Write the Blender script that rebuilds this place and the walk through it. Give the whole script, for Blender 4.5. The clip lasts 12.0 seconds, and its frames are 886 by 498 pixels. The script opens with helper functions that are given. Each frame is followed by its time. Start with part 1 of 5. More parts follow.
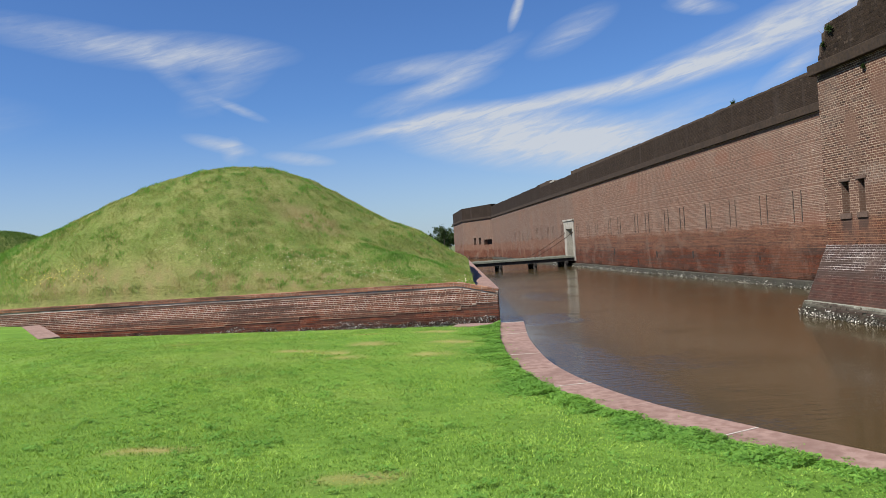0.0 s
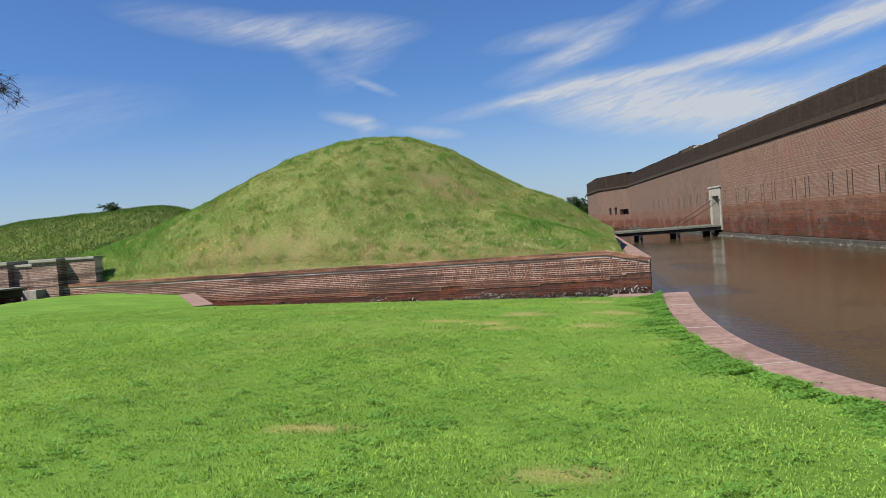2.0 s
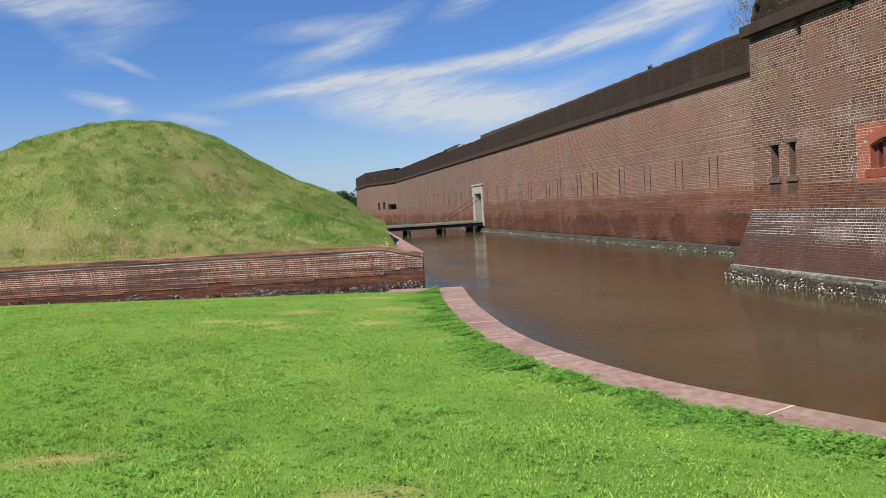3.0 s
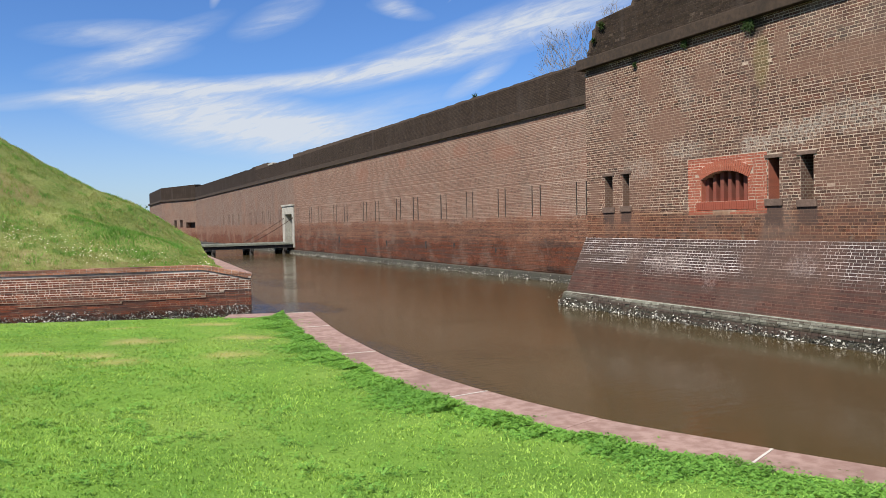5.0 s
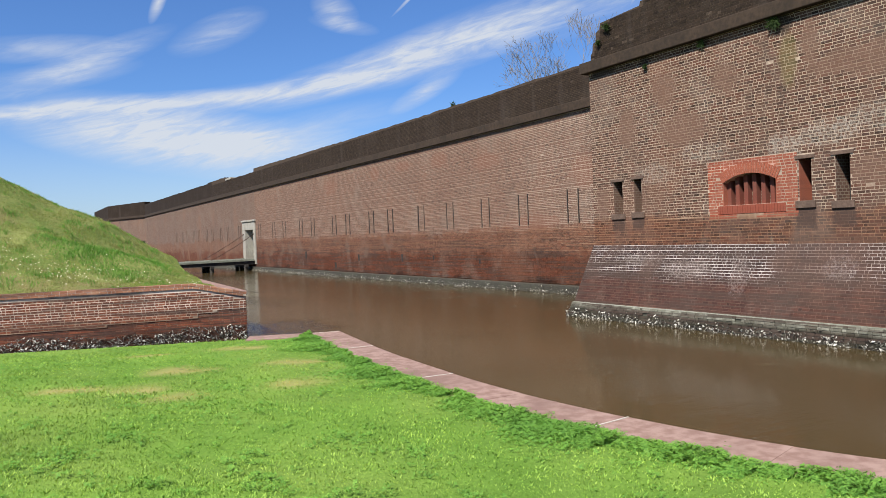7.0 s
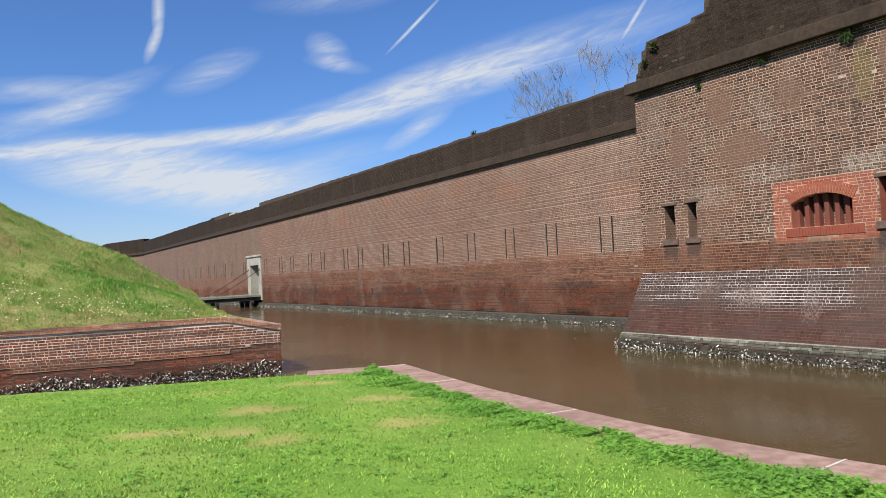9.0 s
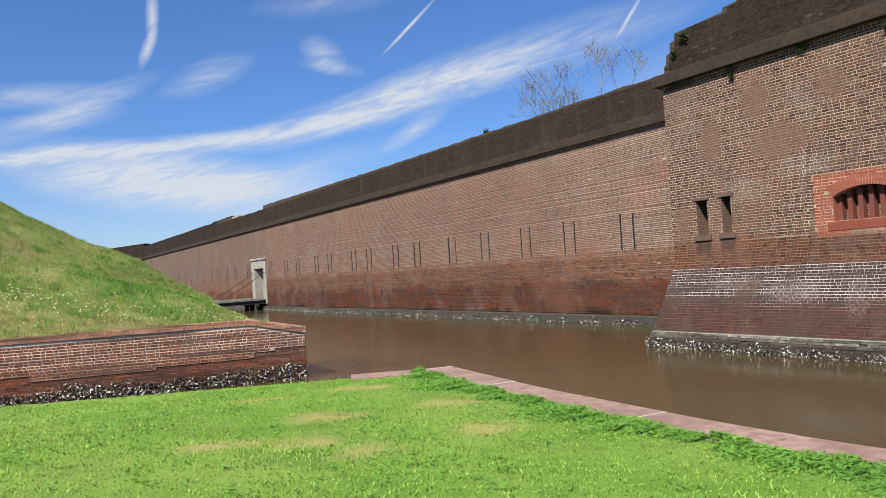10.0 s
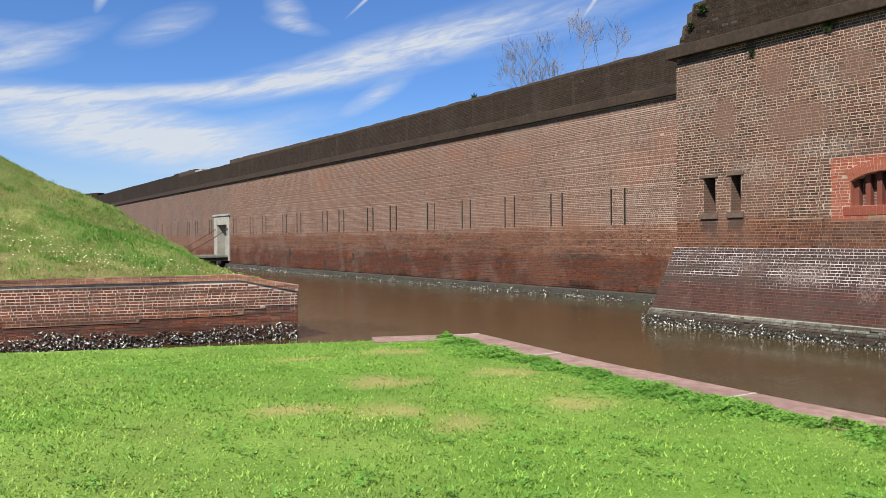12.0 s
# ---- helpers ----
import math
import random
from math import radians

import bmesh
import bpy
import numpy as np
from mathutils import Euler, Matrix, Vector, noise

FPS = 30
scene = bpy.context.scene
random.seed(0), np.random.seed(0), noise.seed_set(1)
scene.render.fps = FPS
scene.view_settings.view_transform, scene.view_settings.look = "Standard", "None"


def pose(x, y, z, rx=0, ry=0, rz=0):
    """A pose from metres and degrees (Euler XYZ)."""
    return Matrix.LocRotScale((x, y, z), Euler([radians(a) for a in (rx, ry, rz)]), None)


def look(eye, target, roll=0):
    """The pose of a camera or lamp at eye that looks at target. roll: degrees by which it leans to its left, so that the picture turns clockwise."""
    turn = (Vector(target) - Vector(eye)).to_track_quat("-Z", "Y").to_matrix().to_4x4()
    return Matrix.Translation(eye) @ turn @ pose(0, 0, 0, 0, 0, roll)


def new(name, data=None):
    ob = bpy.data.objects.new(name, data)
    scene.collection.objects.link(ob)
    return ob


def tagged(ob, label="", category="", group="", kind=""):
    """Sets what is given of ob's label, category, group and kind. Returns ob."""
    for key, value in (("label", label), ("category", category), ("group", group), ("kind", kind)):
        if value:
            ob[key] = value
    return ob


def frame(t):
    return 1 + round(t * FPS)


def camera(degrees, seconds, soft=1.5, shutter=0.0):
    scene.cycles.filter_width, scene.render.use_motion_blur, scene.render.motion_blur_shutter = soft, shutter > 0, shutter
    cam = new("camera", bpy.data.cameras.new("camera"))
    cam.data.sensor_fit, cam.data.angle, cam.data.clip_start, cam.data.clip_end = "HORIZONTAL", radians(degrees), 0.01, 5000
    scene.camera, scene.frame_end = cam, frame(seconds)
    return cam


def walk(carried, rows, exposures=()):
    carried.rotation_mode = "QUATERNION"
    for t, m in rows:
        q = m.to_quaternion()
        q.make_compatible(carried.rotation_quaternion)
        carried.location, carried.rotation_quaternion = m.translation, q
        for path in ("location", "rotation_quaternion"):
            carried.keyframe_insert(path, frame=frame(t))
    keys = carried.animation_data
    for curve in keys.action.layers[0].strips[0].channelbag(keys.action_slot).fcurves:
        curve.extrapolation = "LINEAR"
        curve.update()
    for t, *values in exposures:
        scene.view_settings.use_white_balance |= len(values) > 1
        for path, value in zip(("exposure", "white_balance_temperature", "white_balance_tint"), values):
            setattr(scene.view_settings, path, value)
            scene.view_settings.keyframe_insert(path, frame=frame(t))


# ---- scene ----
cam = camera(59.6, 12.0, soft=0.8)
PATH = [
    (0, (0.452, 0.87, 2.359), (0.575, 2.866, 2.351), -3.9),
    (0.5, (0.373, 1.182, 2.313), (0.268, 3.179, 2.307), -3.7),
    (1, (0.259, 1.515, 2.285), (0.018, 3.5, 2.275), -3.8),
    (1.5, (0.05, 1.811, 2.247), (-0.247, 3.789, 2.224), -4.1),
    (2, (-0.089, 2.021, 2.228), (-0.306, 4.008, 2.172), -4.4),
    (2.5, (-0.181, 2.271, 2.294), (-0.121, 4.268, 2.202), -4.2),
    (3, (-0.31, 2.55, 2.257), (0.063, 4.512, 2.144), -3.4),
    (3.5, (-0.484, 2.917, 2.211), (0.103, 4.825, 2.090), -2.2),
    (5.5, (-1.469, 4.864, 2.176), (-0.564, 6.647, 2.119), -1.7),
    (6, (-1.817, 5.36, 2.165), (-0.875, 7.124, 2.121), -2.2),
    (6.5, (-2.115, 5.867, 2.17), (-1.146, 7.615, 2.121), -2.4),
    (8.5, (-2.839, 7.763, 2.014), (-1.841, 9.496, 2.037), -2.9),
    (9, (-3.077, 8.305, 1.979), (-2.077, 10.036, 2.029), -3.0),
    (9.5, (-3.334, 8.857, 1.966), (-2.339, 10.591, 2.03), -3.4),
    (10, (-3.574, 9.338, 1.955), (-2.567, 11.065, 2.009), -3.7),
    (10.5, (-3.796, 9.765, 1.933), (-2.765, 11.479, 1.965), -3.9),
    (11, (-4.024, 10.169, 1.898), (-2.963, 11.865, 1.897), -3.2),
    (11.5, (-4.183, 10.522, 1.87), (-3.099, 12.203, 1.848), -1.9),
    (12, (-4.285, 10.835, 1.848), (-3.182, 12.503, 1.818), -0.5),
]
walk(cam, [(t, look(e, g, r)) for t, e, g, r in PATH], exposures=[(0, 0.79), (2.5, 0.74), (3.5, 0.95), (5.5, 1.0), (12, 1.0)])

# ---- sky, sun ----
SUN_AZ, SUN_EL = 243.0, 50.0        # degrees clockwise from +y, and above the horizon
sun_dir = Vector((math.sin(radians(SUN_AZ)) * math.cos(radians(SUN_EL)), math.cos(radians(SUN_AZ)) * math.cos(radians(SUN_EL)), math.sin(radians(SUN_EL))))
sun = new("sun", bpy.data.lights.new("sun", "SUN"))
sun.data.energy, sun.data.angle, sun.data.color = 5.0, radians(0.6), (1.0, 0.95, 0.87)
sun.matrix_world = Matrix.Translation((0, 0, 60)) @ sun_dir.to_track_quat("Z", "Y").to_matrix().to_4x4()

world = bpy.data.worlds.new("sky")
scene.world = world
world.use_nodes = True
wt = world.node_tree
wt.nodes.clear()


def wnode(kind, **props):
    n = wt.nodes.new(kind)
    for k, v in props.items():
        n.inputs[k].default_value = v
    return n


def wmath(op, a, b=None):
    n = wt.nodes.new("ShaderNodeMath")
    n.operation = op
    for i, v in enumerate((a, b)):
        if v is None:
            continue
        if isinstance(v, (int, float)):
            n.inputs[i].default_value = v
        else:
            wt.links.new(v, n.inputs[i])
    return n.outputs[0]


sky = wt.nodes.new("ShaderNodeTexSky")
sky.sky_type, sky.sun_disc = "NISHITA", False
sky.sun_elevation, sky.sun_rotation = radians(SUN_EL), radians(SUN_AZ)
sky.air_density, sky.dust_density, sky.ozone_density = 1.0, 0.35, 2.5
coord = wt.nodes.new("ShaderNodeTexCoord")
sep = wt.nodes.new("ShaderNodeSeparateXYZ")
wt.links.new(coord.outputs["Generated"], sep.inputs[0])
az = wmath("MULTIPLY", wmath("ARCTAN2", sep.outputs[0], sep.outputs[1]), 57.2958)
el = wmath("MULTIPLY", wmath("ARCSINE", sep.outputs[2]), 57.2958)
angle = wt.nodes.new("ShaderNodeCombineXYZ")
wt.links.new(az, angle.inputs[0])
wt.links.new(el, angle.inputs[1])


def cloud_noise(loc, rot, scale, detail, rough, distort):
    m = wt.nodes.new("ShaderNodeMapping")
    m.vector_type = "TEXTURE"
    m.inputs["Location"].default_value = loc
    m.inputs["Rotation"].default_value = (0, 0, radians(rot))
    m.inputs["Scale"].default_value = scale
    wt.links.new(angle.outputs[0], m.inputs[0])
    n = wnode("ShaderNodeTexNoise", Scale=1.0, Detail=detail, Roughness=rough, Distortion=distort)
    wt.links.new(m.outputs[0], n.inputs["Vector"])
    return n.outputs[0]


wisp = cloud_noise((3, 5, 0), 11, (7.0, 1.0, 1), 9, 0.6, 1.2)
fine = cloud_noise((40, 9, 0), 17, (2.4, 0.45, 1), 7, 0.62, 0.8)
texture = wmath("ADD", wmath("MULTIPLY", wisp, 0.62), wmath("MULTIPLY", fine, 0.38))


def cirrus(caz, cel, length, width, tilt, strength):
    """One streak of high cloud, by its middle, half size and tilt on the sky, in degrees."""
    m = wt.nodes.new("ShaderNodeMapping")
    m.vector_type = "TEXTURE"
    m.inputs["Location"].default_value = (caz, cel, 0)
    m.inputs["Rotation"].default_value = (0, 0, radians(tilt))
    m.inputs["Scale"].default_value = (length * 1.5, width * 1.8, 1)
    wt.links.new(angle.outputs[0], m.inputs[0])
    g = wt.nodes.new("ShaderNodeTexGradient")
    g.gradient_type = "SPHERICAL"
    wt.links.new(m.outputs[0], g.inputs[0])
    return wmath("MULTIPLY", g.outputs["Fac"], strength)


total = None
for c in [(1.5, 8.9, 6.0, 0.40, 8, 0.75), (9, 9.7, 8.0, 0.45, 5, 0.85), (17, 10.4, 8.0, 0.55, 7, 0.9), (24, 11.8, 7.0, 0.85, 14, 1.0), (30, 13.3, 7.0, 1.1, 14, 1.05), (38, 15.2, 9.0, 1.2, 10, 0.8),
          (9, 7.9, 7.0, 1.4, -6, 1.25), (14, 6.8, 9.0, 1.4, -5, 1.1), (3.2, 11.2, 4.0, 0.55, 12, 0.6), (5.2, 12.2, 4.5, 0.6, 24, 0.75), (3.0, 13.0, 4.0, 0.55, 5, 0.7), (21, 8.3, 5.0, 0.7, 10, 0.35),
          (-19.5, 14.9, 6.5, 0.8, -8, 0.75), (-13, 14.6, 5.0, 0.8, -3, 0.85), (-11, 12.6, 3.0, 0.9, 30, 0.4), (-15, 13.0, 3.0, 0.5, -40, 0.3),
          (-10.5, 10.6, 1.6, 0.22, -24, 0.7), (-12, 8.2, 1.9, 0.35, -14, 0.8), (-11.2, 7.8, 0.7, 0.5, 70, 0.6), (-6.5, 7.0, 1.9, 0.3, -8, 0.8),
          (14.0, 14.6, 2.6, 0.7, 22, 0.75), (22.3, 16.0, 0.9, 1.1, 60, 0.75), (22.9, 15.1, 1.8, 0.35, -10, 0.6), (28.7, 10.4, 2.2, 0.45, 28, 0.95),
          (22.5, 19.5, 4.0, 0.6, 4, 0.4), (-40, 9, 12, 1.5, 4, 0.6), (60, 14, 14, 2, 8, 0.7), (100, 20, 20, 4, 6, 0.7), (-90, 18, 24, 4, -5, 0.6), (170, 25, 30, 5, 4, 0.6)]:
    v = cirrus(*c)
    total = v if total is None else wmath("ADD", total, v)
ramp = wt.nodes.new("ShaderNodeMapRange")
ramp.interpolation_type = "SMOOTHSTEP"
for k, v in (("From Min", 0.32), ("From Max", 0.72), ("To Min", 0.28), ("To Max", 0.95)):
    ramp.inputs[k].default_value = v
wt.links.new(texture, ramp.inputs[0])
cover = wmath("MULTIPLY", total, ramp.outputs[0])
for c in [(10.5, 18.6, 1.5, 0.28, 86, 0.95), (10.1, 16.4, 1.1, 0.26, 66, 0.95), (28.8, 17.7, 2.2, 0.09, 41, 1.2), (45.0, 17, 1.5, 0.10, 53, 0.95)]:
    cover = wmath("ADD", cover, wmath("MULTIPLY", cirrus(*c), wmath("ADD", fine, 0.35)))
haze = wt.nodes.new("ShaderNodeMapRange")
for k, v in (("From Min", 0.0), ("From Max", 11.0), ("To Min", 0.38), ("To Max", 0.0)):
    haze.inputs[k].default_value = v
haze.interpolation_type = "SMOOTHSTEP"
wt.links.new(el, haze.inputs[0])
cover = wmath("MINIMUM", wmath("ADD", cover, haze.outputs[0]), 0.92)
mix = wt.nodes.new("ShaderNodeMix")
mix.data_type = "RGBA"
wt.links.new(cover, mix.inputs["Factor"])
tint = wt.nodes.new("ShaderNodeMix")
tint.data_type, tint.blend_type = "RGBA", "MULTIPLY"
tint.inputs["Factor"].default_value = 1.0
tint.inputs["B"].default_value = (0.63, 0.93, 1.40, 1)
wt.links.new(sky.outputs[0], tint.inputs["A"])
wt.links.new(tint.outputs["Result"], mix.inputs["A"])
mix.inputs["B"].default_value = (7.0, 7.4, 8.0, 1)
bg = wnode("ShaderNodeBackground", Strength=0.05)
wt.links.new(mix.outputs["Result"], bg.inputs["Color"])
wo = wt.nodes.new("ShaderNodeOutputWorld")
wt.links.new(bg.outputs[0], wo.inputs[0])

# ---- materials ----


class Nodes:
    """A material under construction: short calls for the nodes that the surfaces share."""

    def __init__(self, name, rough=0.9, metal=0.0, spec=0.3):
        self.m = bpy.data.materials.new(name)
        self.m.use_nodes = True
        self.t = self.m.node_tree
        self.b = self.t.nodes["Principled BSDF"]
        self.b.inputs["Roughness"].default_value = rough
        self.b.inputs["Metallic"].default_value = metal
        self.b.inputs["Specular IOR Level"].default_value = spec
        self.pos = self.t.nodes.new("ShaderNodeNewGeometry")

    def put(self, v, socket):
        if isinstance(v, (int, float)):
            socket.default_value = v
        elif isinstance(v, tuple):
            socket.default_value = (*v, 1.0)[:4] if len(v) == 3 else v
        else:
            self.t.links.new(v, socket)

    def noise(self, scale, detail=4, rough=0.55, stretch=(1, 1, 1), distort=0.0):
        m = self.t.nodes.new("ShaderNodeMapping")
        m.inputs["Scale"].default_value = stretch
        self.t.links.new(self.pos.outputs["Position"], m.inputs[0])
        n = self.t.nodes.new("ShaderNodeTexNoise")
        n.inputs["Scale"].default_value, n.inputs["Detail"].default_value = scale, detail
        n.inputs["Roughness"].default_value, n.inputs["Distortion"].default_value = rough, distort
        self.t.links.new(m.outputs[0], n.inputs["Vector"])
        return n.outputs[0]

    def step(self, v, lo, hi, a=0.0, b=1.0):
        n = self.t.nodes.new("ShaderNodeMapRange")
        n.interpolation_type = "SMOOTHSTEP"
        self.put(v, n.inputs[0])
        for k, x in zip(("From Min", "From Max", "To Min", "To Max"), (lo, hi, a, b)):
            n.inputs[k].default_value = x
        return n.outputs[0]

    def math(self, op, a, b=0.0):
        n = self.t.nodes.new("ShaderNodeMath")
        n.operation = op
        self.put(a, n.inputs[0])
        self.put(b, n.inputs[1])
        return n.outputs[0]

    def mix(self, f, a, b, how="MIX"):
        n = self.t.nodes.new("ShaderNodeMix")
        n.data_type, n.blend_type = "RGBA", how
        self.put(f, n.inputs["Factor"])
        self.put(a, n.inputs["A"])
        self.put(b, n.inputs["B"])
        return n.outputs["Result"]

    def ramp(self, v, stops):
        n = self.t.nodes.new("ShaderNodeValToRGB")
        e = n.color_ramp.elements
        while len(e) < len(stops):
            e.new(0.5)
        for x, (p, c) in zip(e, stops):
            x.position, x.color = p, (*c, 1)
        self.put(v, n.inputs[0])
        return n.outputs[0]

    def height(self):
        s = self.t.nodes.new("ShaderNodeSeparateXYZ")
        self.t.links.new(self.pos.outputs["Position"], s.inputs[0])
        return s.outputs[2]

    def island(self):
        return self.pos.outputs["Random Per Island"]

    def single(self):
        return self.t.nodes.new("ShaderNodeObjectInfo").outputs["Random"]

    def attr(self, name):
        n = self.t.nodes.new("ShaderNodeAttribute")
        n.attribute_name = name
        return n.outputs["Fac"]

    def done(self, colour, bump=None, strength=0.3, dist=0.02):
        self.put(colour, self.b.inputs["Base Color"])
        if bump is not None:
            n = self.t.nodes.new("ShaderNodeBump")
            n.inputs["Strength"].default_value, n.inputs["Distance"].default_value = strength, dist
            self.put(bump, n.inputs["Height"])
            self.t.links.new(n.outputs[0], self.b.inputs["Normal"])
        return self.m


def plain(name, c1, c2, scale=6.0, rough=0.85, metal=0.0, bump=0.25, c3=None, stretch=(1, 1, 1)):
    """A mottled surface: two tones at one scale, a third in large stains, fine relief."""
    n = Nodes(name, rough, metal)
    f = n.noise(scale, 5, stretch=stretch)
    col = n.mix(n.step(f, 0.35, 0.65), c1, c2)
    col = n.mix(n.step(n.noise(scale * 0.13, 4), 0.45, 0.7, 0, 0.7), col, c3 or tuple(x * 0.7 for x in c1))
    return n.done(col, n.noise(scale * 9, 4), bump, 0.01)


def masonry(name, tones, zones, single=False, mortar=False, lime=0.35, streak=0.4, smear=0.42, rust=0.45, lichen=0.4, stains=(), marks=(), uneven=1.2):
    """Old brick. tones: brick colours; zones: (height, softness, tint) from the water up; mortar: the joints of the same wall."""
    n = Nodes(name, 0.92, 0, 0.15)
    if mortar:
        col = n.mix(n.step(n.noise(11, 5), 0.3, 0.7), tones[0], tones[1])
    else:
        r = n.single() if single else n.island()
        col = n.ramp(r, [(i / (len(tones) - 1), c) for i, c in enumerate(tones)])
        col = n.mix(n.step(n.noise(38, 4), 0.3, 0.75, 0, 0.45), col, tuple(c * 0.55 for c in tones[0]))
    z = n.math("ADD", n.height(), n.math("MULTIPLY", n.math("SUBTRACT", n.noise(0.55, 5, 0.65, (1, 1, 1.6)), 0.5), uneven))
    for h, soft, c in zones:
        col = n.mix(n.step(z, h - soft, h + soft, 1, 0), col, c, "MULTIPLY")
    # worn fields where the joints are smeared over, and dark courses near the water
    worn = n.step(n.noise(0.36, 7, 0.68, distort=0.9), 0.52, 0.60, 0, smear)
    col = n.mix(worn, col, n.mix(n.noise(9, 5), (0.075, 0.048, 0.037), (0.13, 0.086, 0.066)))
    rows = n.math("MULTIPLY", n.step(n.noise(1.0, 5, 0.7, (0.25, 0.25, 7.0)), 0.44, 0.60, 0, 0.8), n.step(z, 0.8, 2.6, 1.0, 0.2))
    col = n.mix(rows, col, (0.045, 0.03, 0.024))
    # weathering: bleached fields, dark runs of water, lichen
    field = n.step(n.noise(0.42, 6, 0.62, distort=0.5), 0.5, 0.66, 0, lime)
    col = n.mix(field, col, (0.18, 0.15, 0.122))
    red = n.step(n.noise(0.31, 5, 0.6, (1, 1, 0.7)), 0.52, 0.66, 0, rust)
    col = n.mix(red, col, (0.165, 0.085, 0.055))
    runs = n.step(n.noise(1.0, 5, 0.6, (1.1, 1.1, 0.1)), 0.52, 0.72, 0, streak)
    col = n.mix(runs, col, (0.055, 0.043, 0.036))
    lich = n.step(n.noise(2.1, 6, 0.7), 0.62, 0.75, 0, lichen)
    col = n.mix(lich, col, (0.20, 0.185, 0.14))
    if stains:
        s_ = n.t.nodes.new("ShaderNodeSeparateXYZ")
        n.t.links.new(n.pos.outputs["Position"], s_.inputs[0])
        edge = n.math("MULTIPLY", n.math("SUBTRACT", n.noise(5, 4, 0.6), 0.5), 0.35)
        yy_, zz_ = n.math("ADD", s_.outputs[1], edge), n.math("ADD", s_.outputs[2], edge)
        for y0, y1, z0, z1 in stains:
            f = n.math("MULTIPLY", n.math("MULTIPLY", n.step(yy_, y0 - 0.05, y0 + 0.05), n.step(yy_, y1 - 0.05, y1 + 0.05, 1, 0)), n.math("MULTIPLY", n.step(zz_, z0 - 0.12, z0 + 0.12), n.step(zz_, z1, z1 + 0.04, 1, 0)))
            col = n.mix(n.math("MULTIPLY", f, 0.75), col, (0.05, 0.034, 0.028))
    if marks:
        s_ = n.t.nodes.new("ShaderNodeSeparateXYZ")
        n.t.links.new(n.pos.outputs["Position"], s_.inputs[0])
        ragged = n.math("MULTIPLY", n.math("SUBTRACT", n.noise(1.9, 7, 0.75), 0.5), 3.0)
        speckle = n.step(n.noise(17, 6, 0.75), 0.44, 0.62)
        for y0, z0, ry, rz, tone, strong, spotty in marks:
            u_ = n.math("POWER", n.math("ABSOLUTE", n.math("DIVIDE", n.math("SUBTRACT", s_.outputs[1], y0), ry)), 2.0)
            v_ = n.math("POWER", n.math("ABSOLUTE", n.math("DIVIDE", n.math("SUBTRACT", s_.outputs[2], z0), rz)), 2.0)
            f = n.step(n.math("ADD", n.math("ADD", u_, v_), ragged), 0.35, 1.45, strong, 0)
            col = n.mix(n.math("MULTIPLY", f, speckle) if spotty else f, col, tone)
    return n.done(col, n.noise(60, 4), 0.35, 0.006)


RUNOFF = [(25.95, 26.55, 1.95, 2.36), (25.05, 25.6, 1.98, 2.38), (18.9, 19.5, 1.85, 2.42), (17.85, 18.45, 1.9, 2.36)]
SMEARED, LIMED, ALGAE, NEAR_BLACK = (0.130, 0.076, 0.054), (0.29, 0.27, 0.23), (0.13, 0.112, 0.04), (0.026, 0.020, 0.016)
WORN = [(y, z, ry, rz, SMEARED, 0.66, False) for y, z, ry, rz in ((25.7, 5.4, 0.4, 0.65), (23.3, 5.0, 1.1, 0.5), (24.0, 6.3, 0.5, 0.6), (21.7, 6.2, 0.5, 0.5), (27.05, 2.9, 0.35, 0.6), (16.8, 5.9, 2.4, 0.42), (17.2, 3.2, 0.8, 0.5), (18.95, 6.6, 0.22, 0.7), (13.5, 5.0, 1.6, 0.6), (11.0, 6.4, 1.2, 0.5))]
# the last, near-black marks: one on the face, four just below the cordon
WORN += [(19.8, 4.05, 0.5, 0.42, LIMED, 0.62, True), (18.5, 4.25, 0.8, 0.36, LIMED, 0.62, True), (16.8, 4.5, 1.4, 0.4, LIMED, 0.5, True), (24.6, 3.75, 0.9, 0.35, LIMED, 0.4, True), (22.6, 4.2, 1.0, 0.3, LIMED, 0.4, True),
         (19.6, 6.35, 0.28, 0.75, ALGAE, 0.38, False), (19.8, 5.2, 0.16, 0.55, NEAR_BLACK, 0.8, True), (19.7, 7.25, 0.3, 0.3, NEAR_BLACK, 0.75, False), (22.4, 7.4, 0.25, 0.16, NEAR_BLACK, 0.7, False), (24.8, 7.35, 0.2, 0.2, NEAR_BLACK, 0.7, False), (26.8, 7.4, 0.6, 0.12, NEAR_BLACK, 0.7, False)]
BRICK = [(0.032, 0.018, 0.013), (0.090, 0.046, 0.030), (0.125, 0.066, 0.045), (0.105, 0.043, 0.028), (0.058, 0.031, 0.024), (0.143, 0.082, 0.057)]
MORTAR = [(0.311, 0.239, 0.177), (0.436, 0.347, 0.263)]
WET = [(-0.55, 0.15, (0.28, 0.29, 0.25)), (0.9, 0.35, (0.70, 0.50, 0.42)), (2.3, 0.2, (1.0, 0.81, 0.71))]
m_brick = masonry("old_brick", BRICK, WET, lime=0.2, smear=0.3, rust=0.3, stains=RUNOFF, marks=WORN, uneven=0.8)
CURT = [(c[0] * 1.0 + 0.047, c[1] * 1.0 + 0.031, c[2] * 1.0 + 0.023) for c in BRICK]
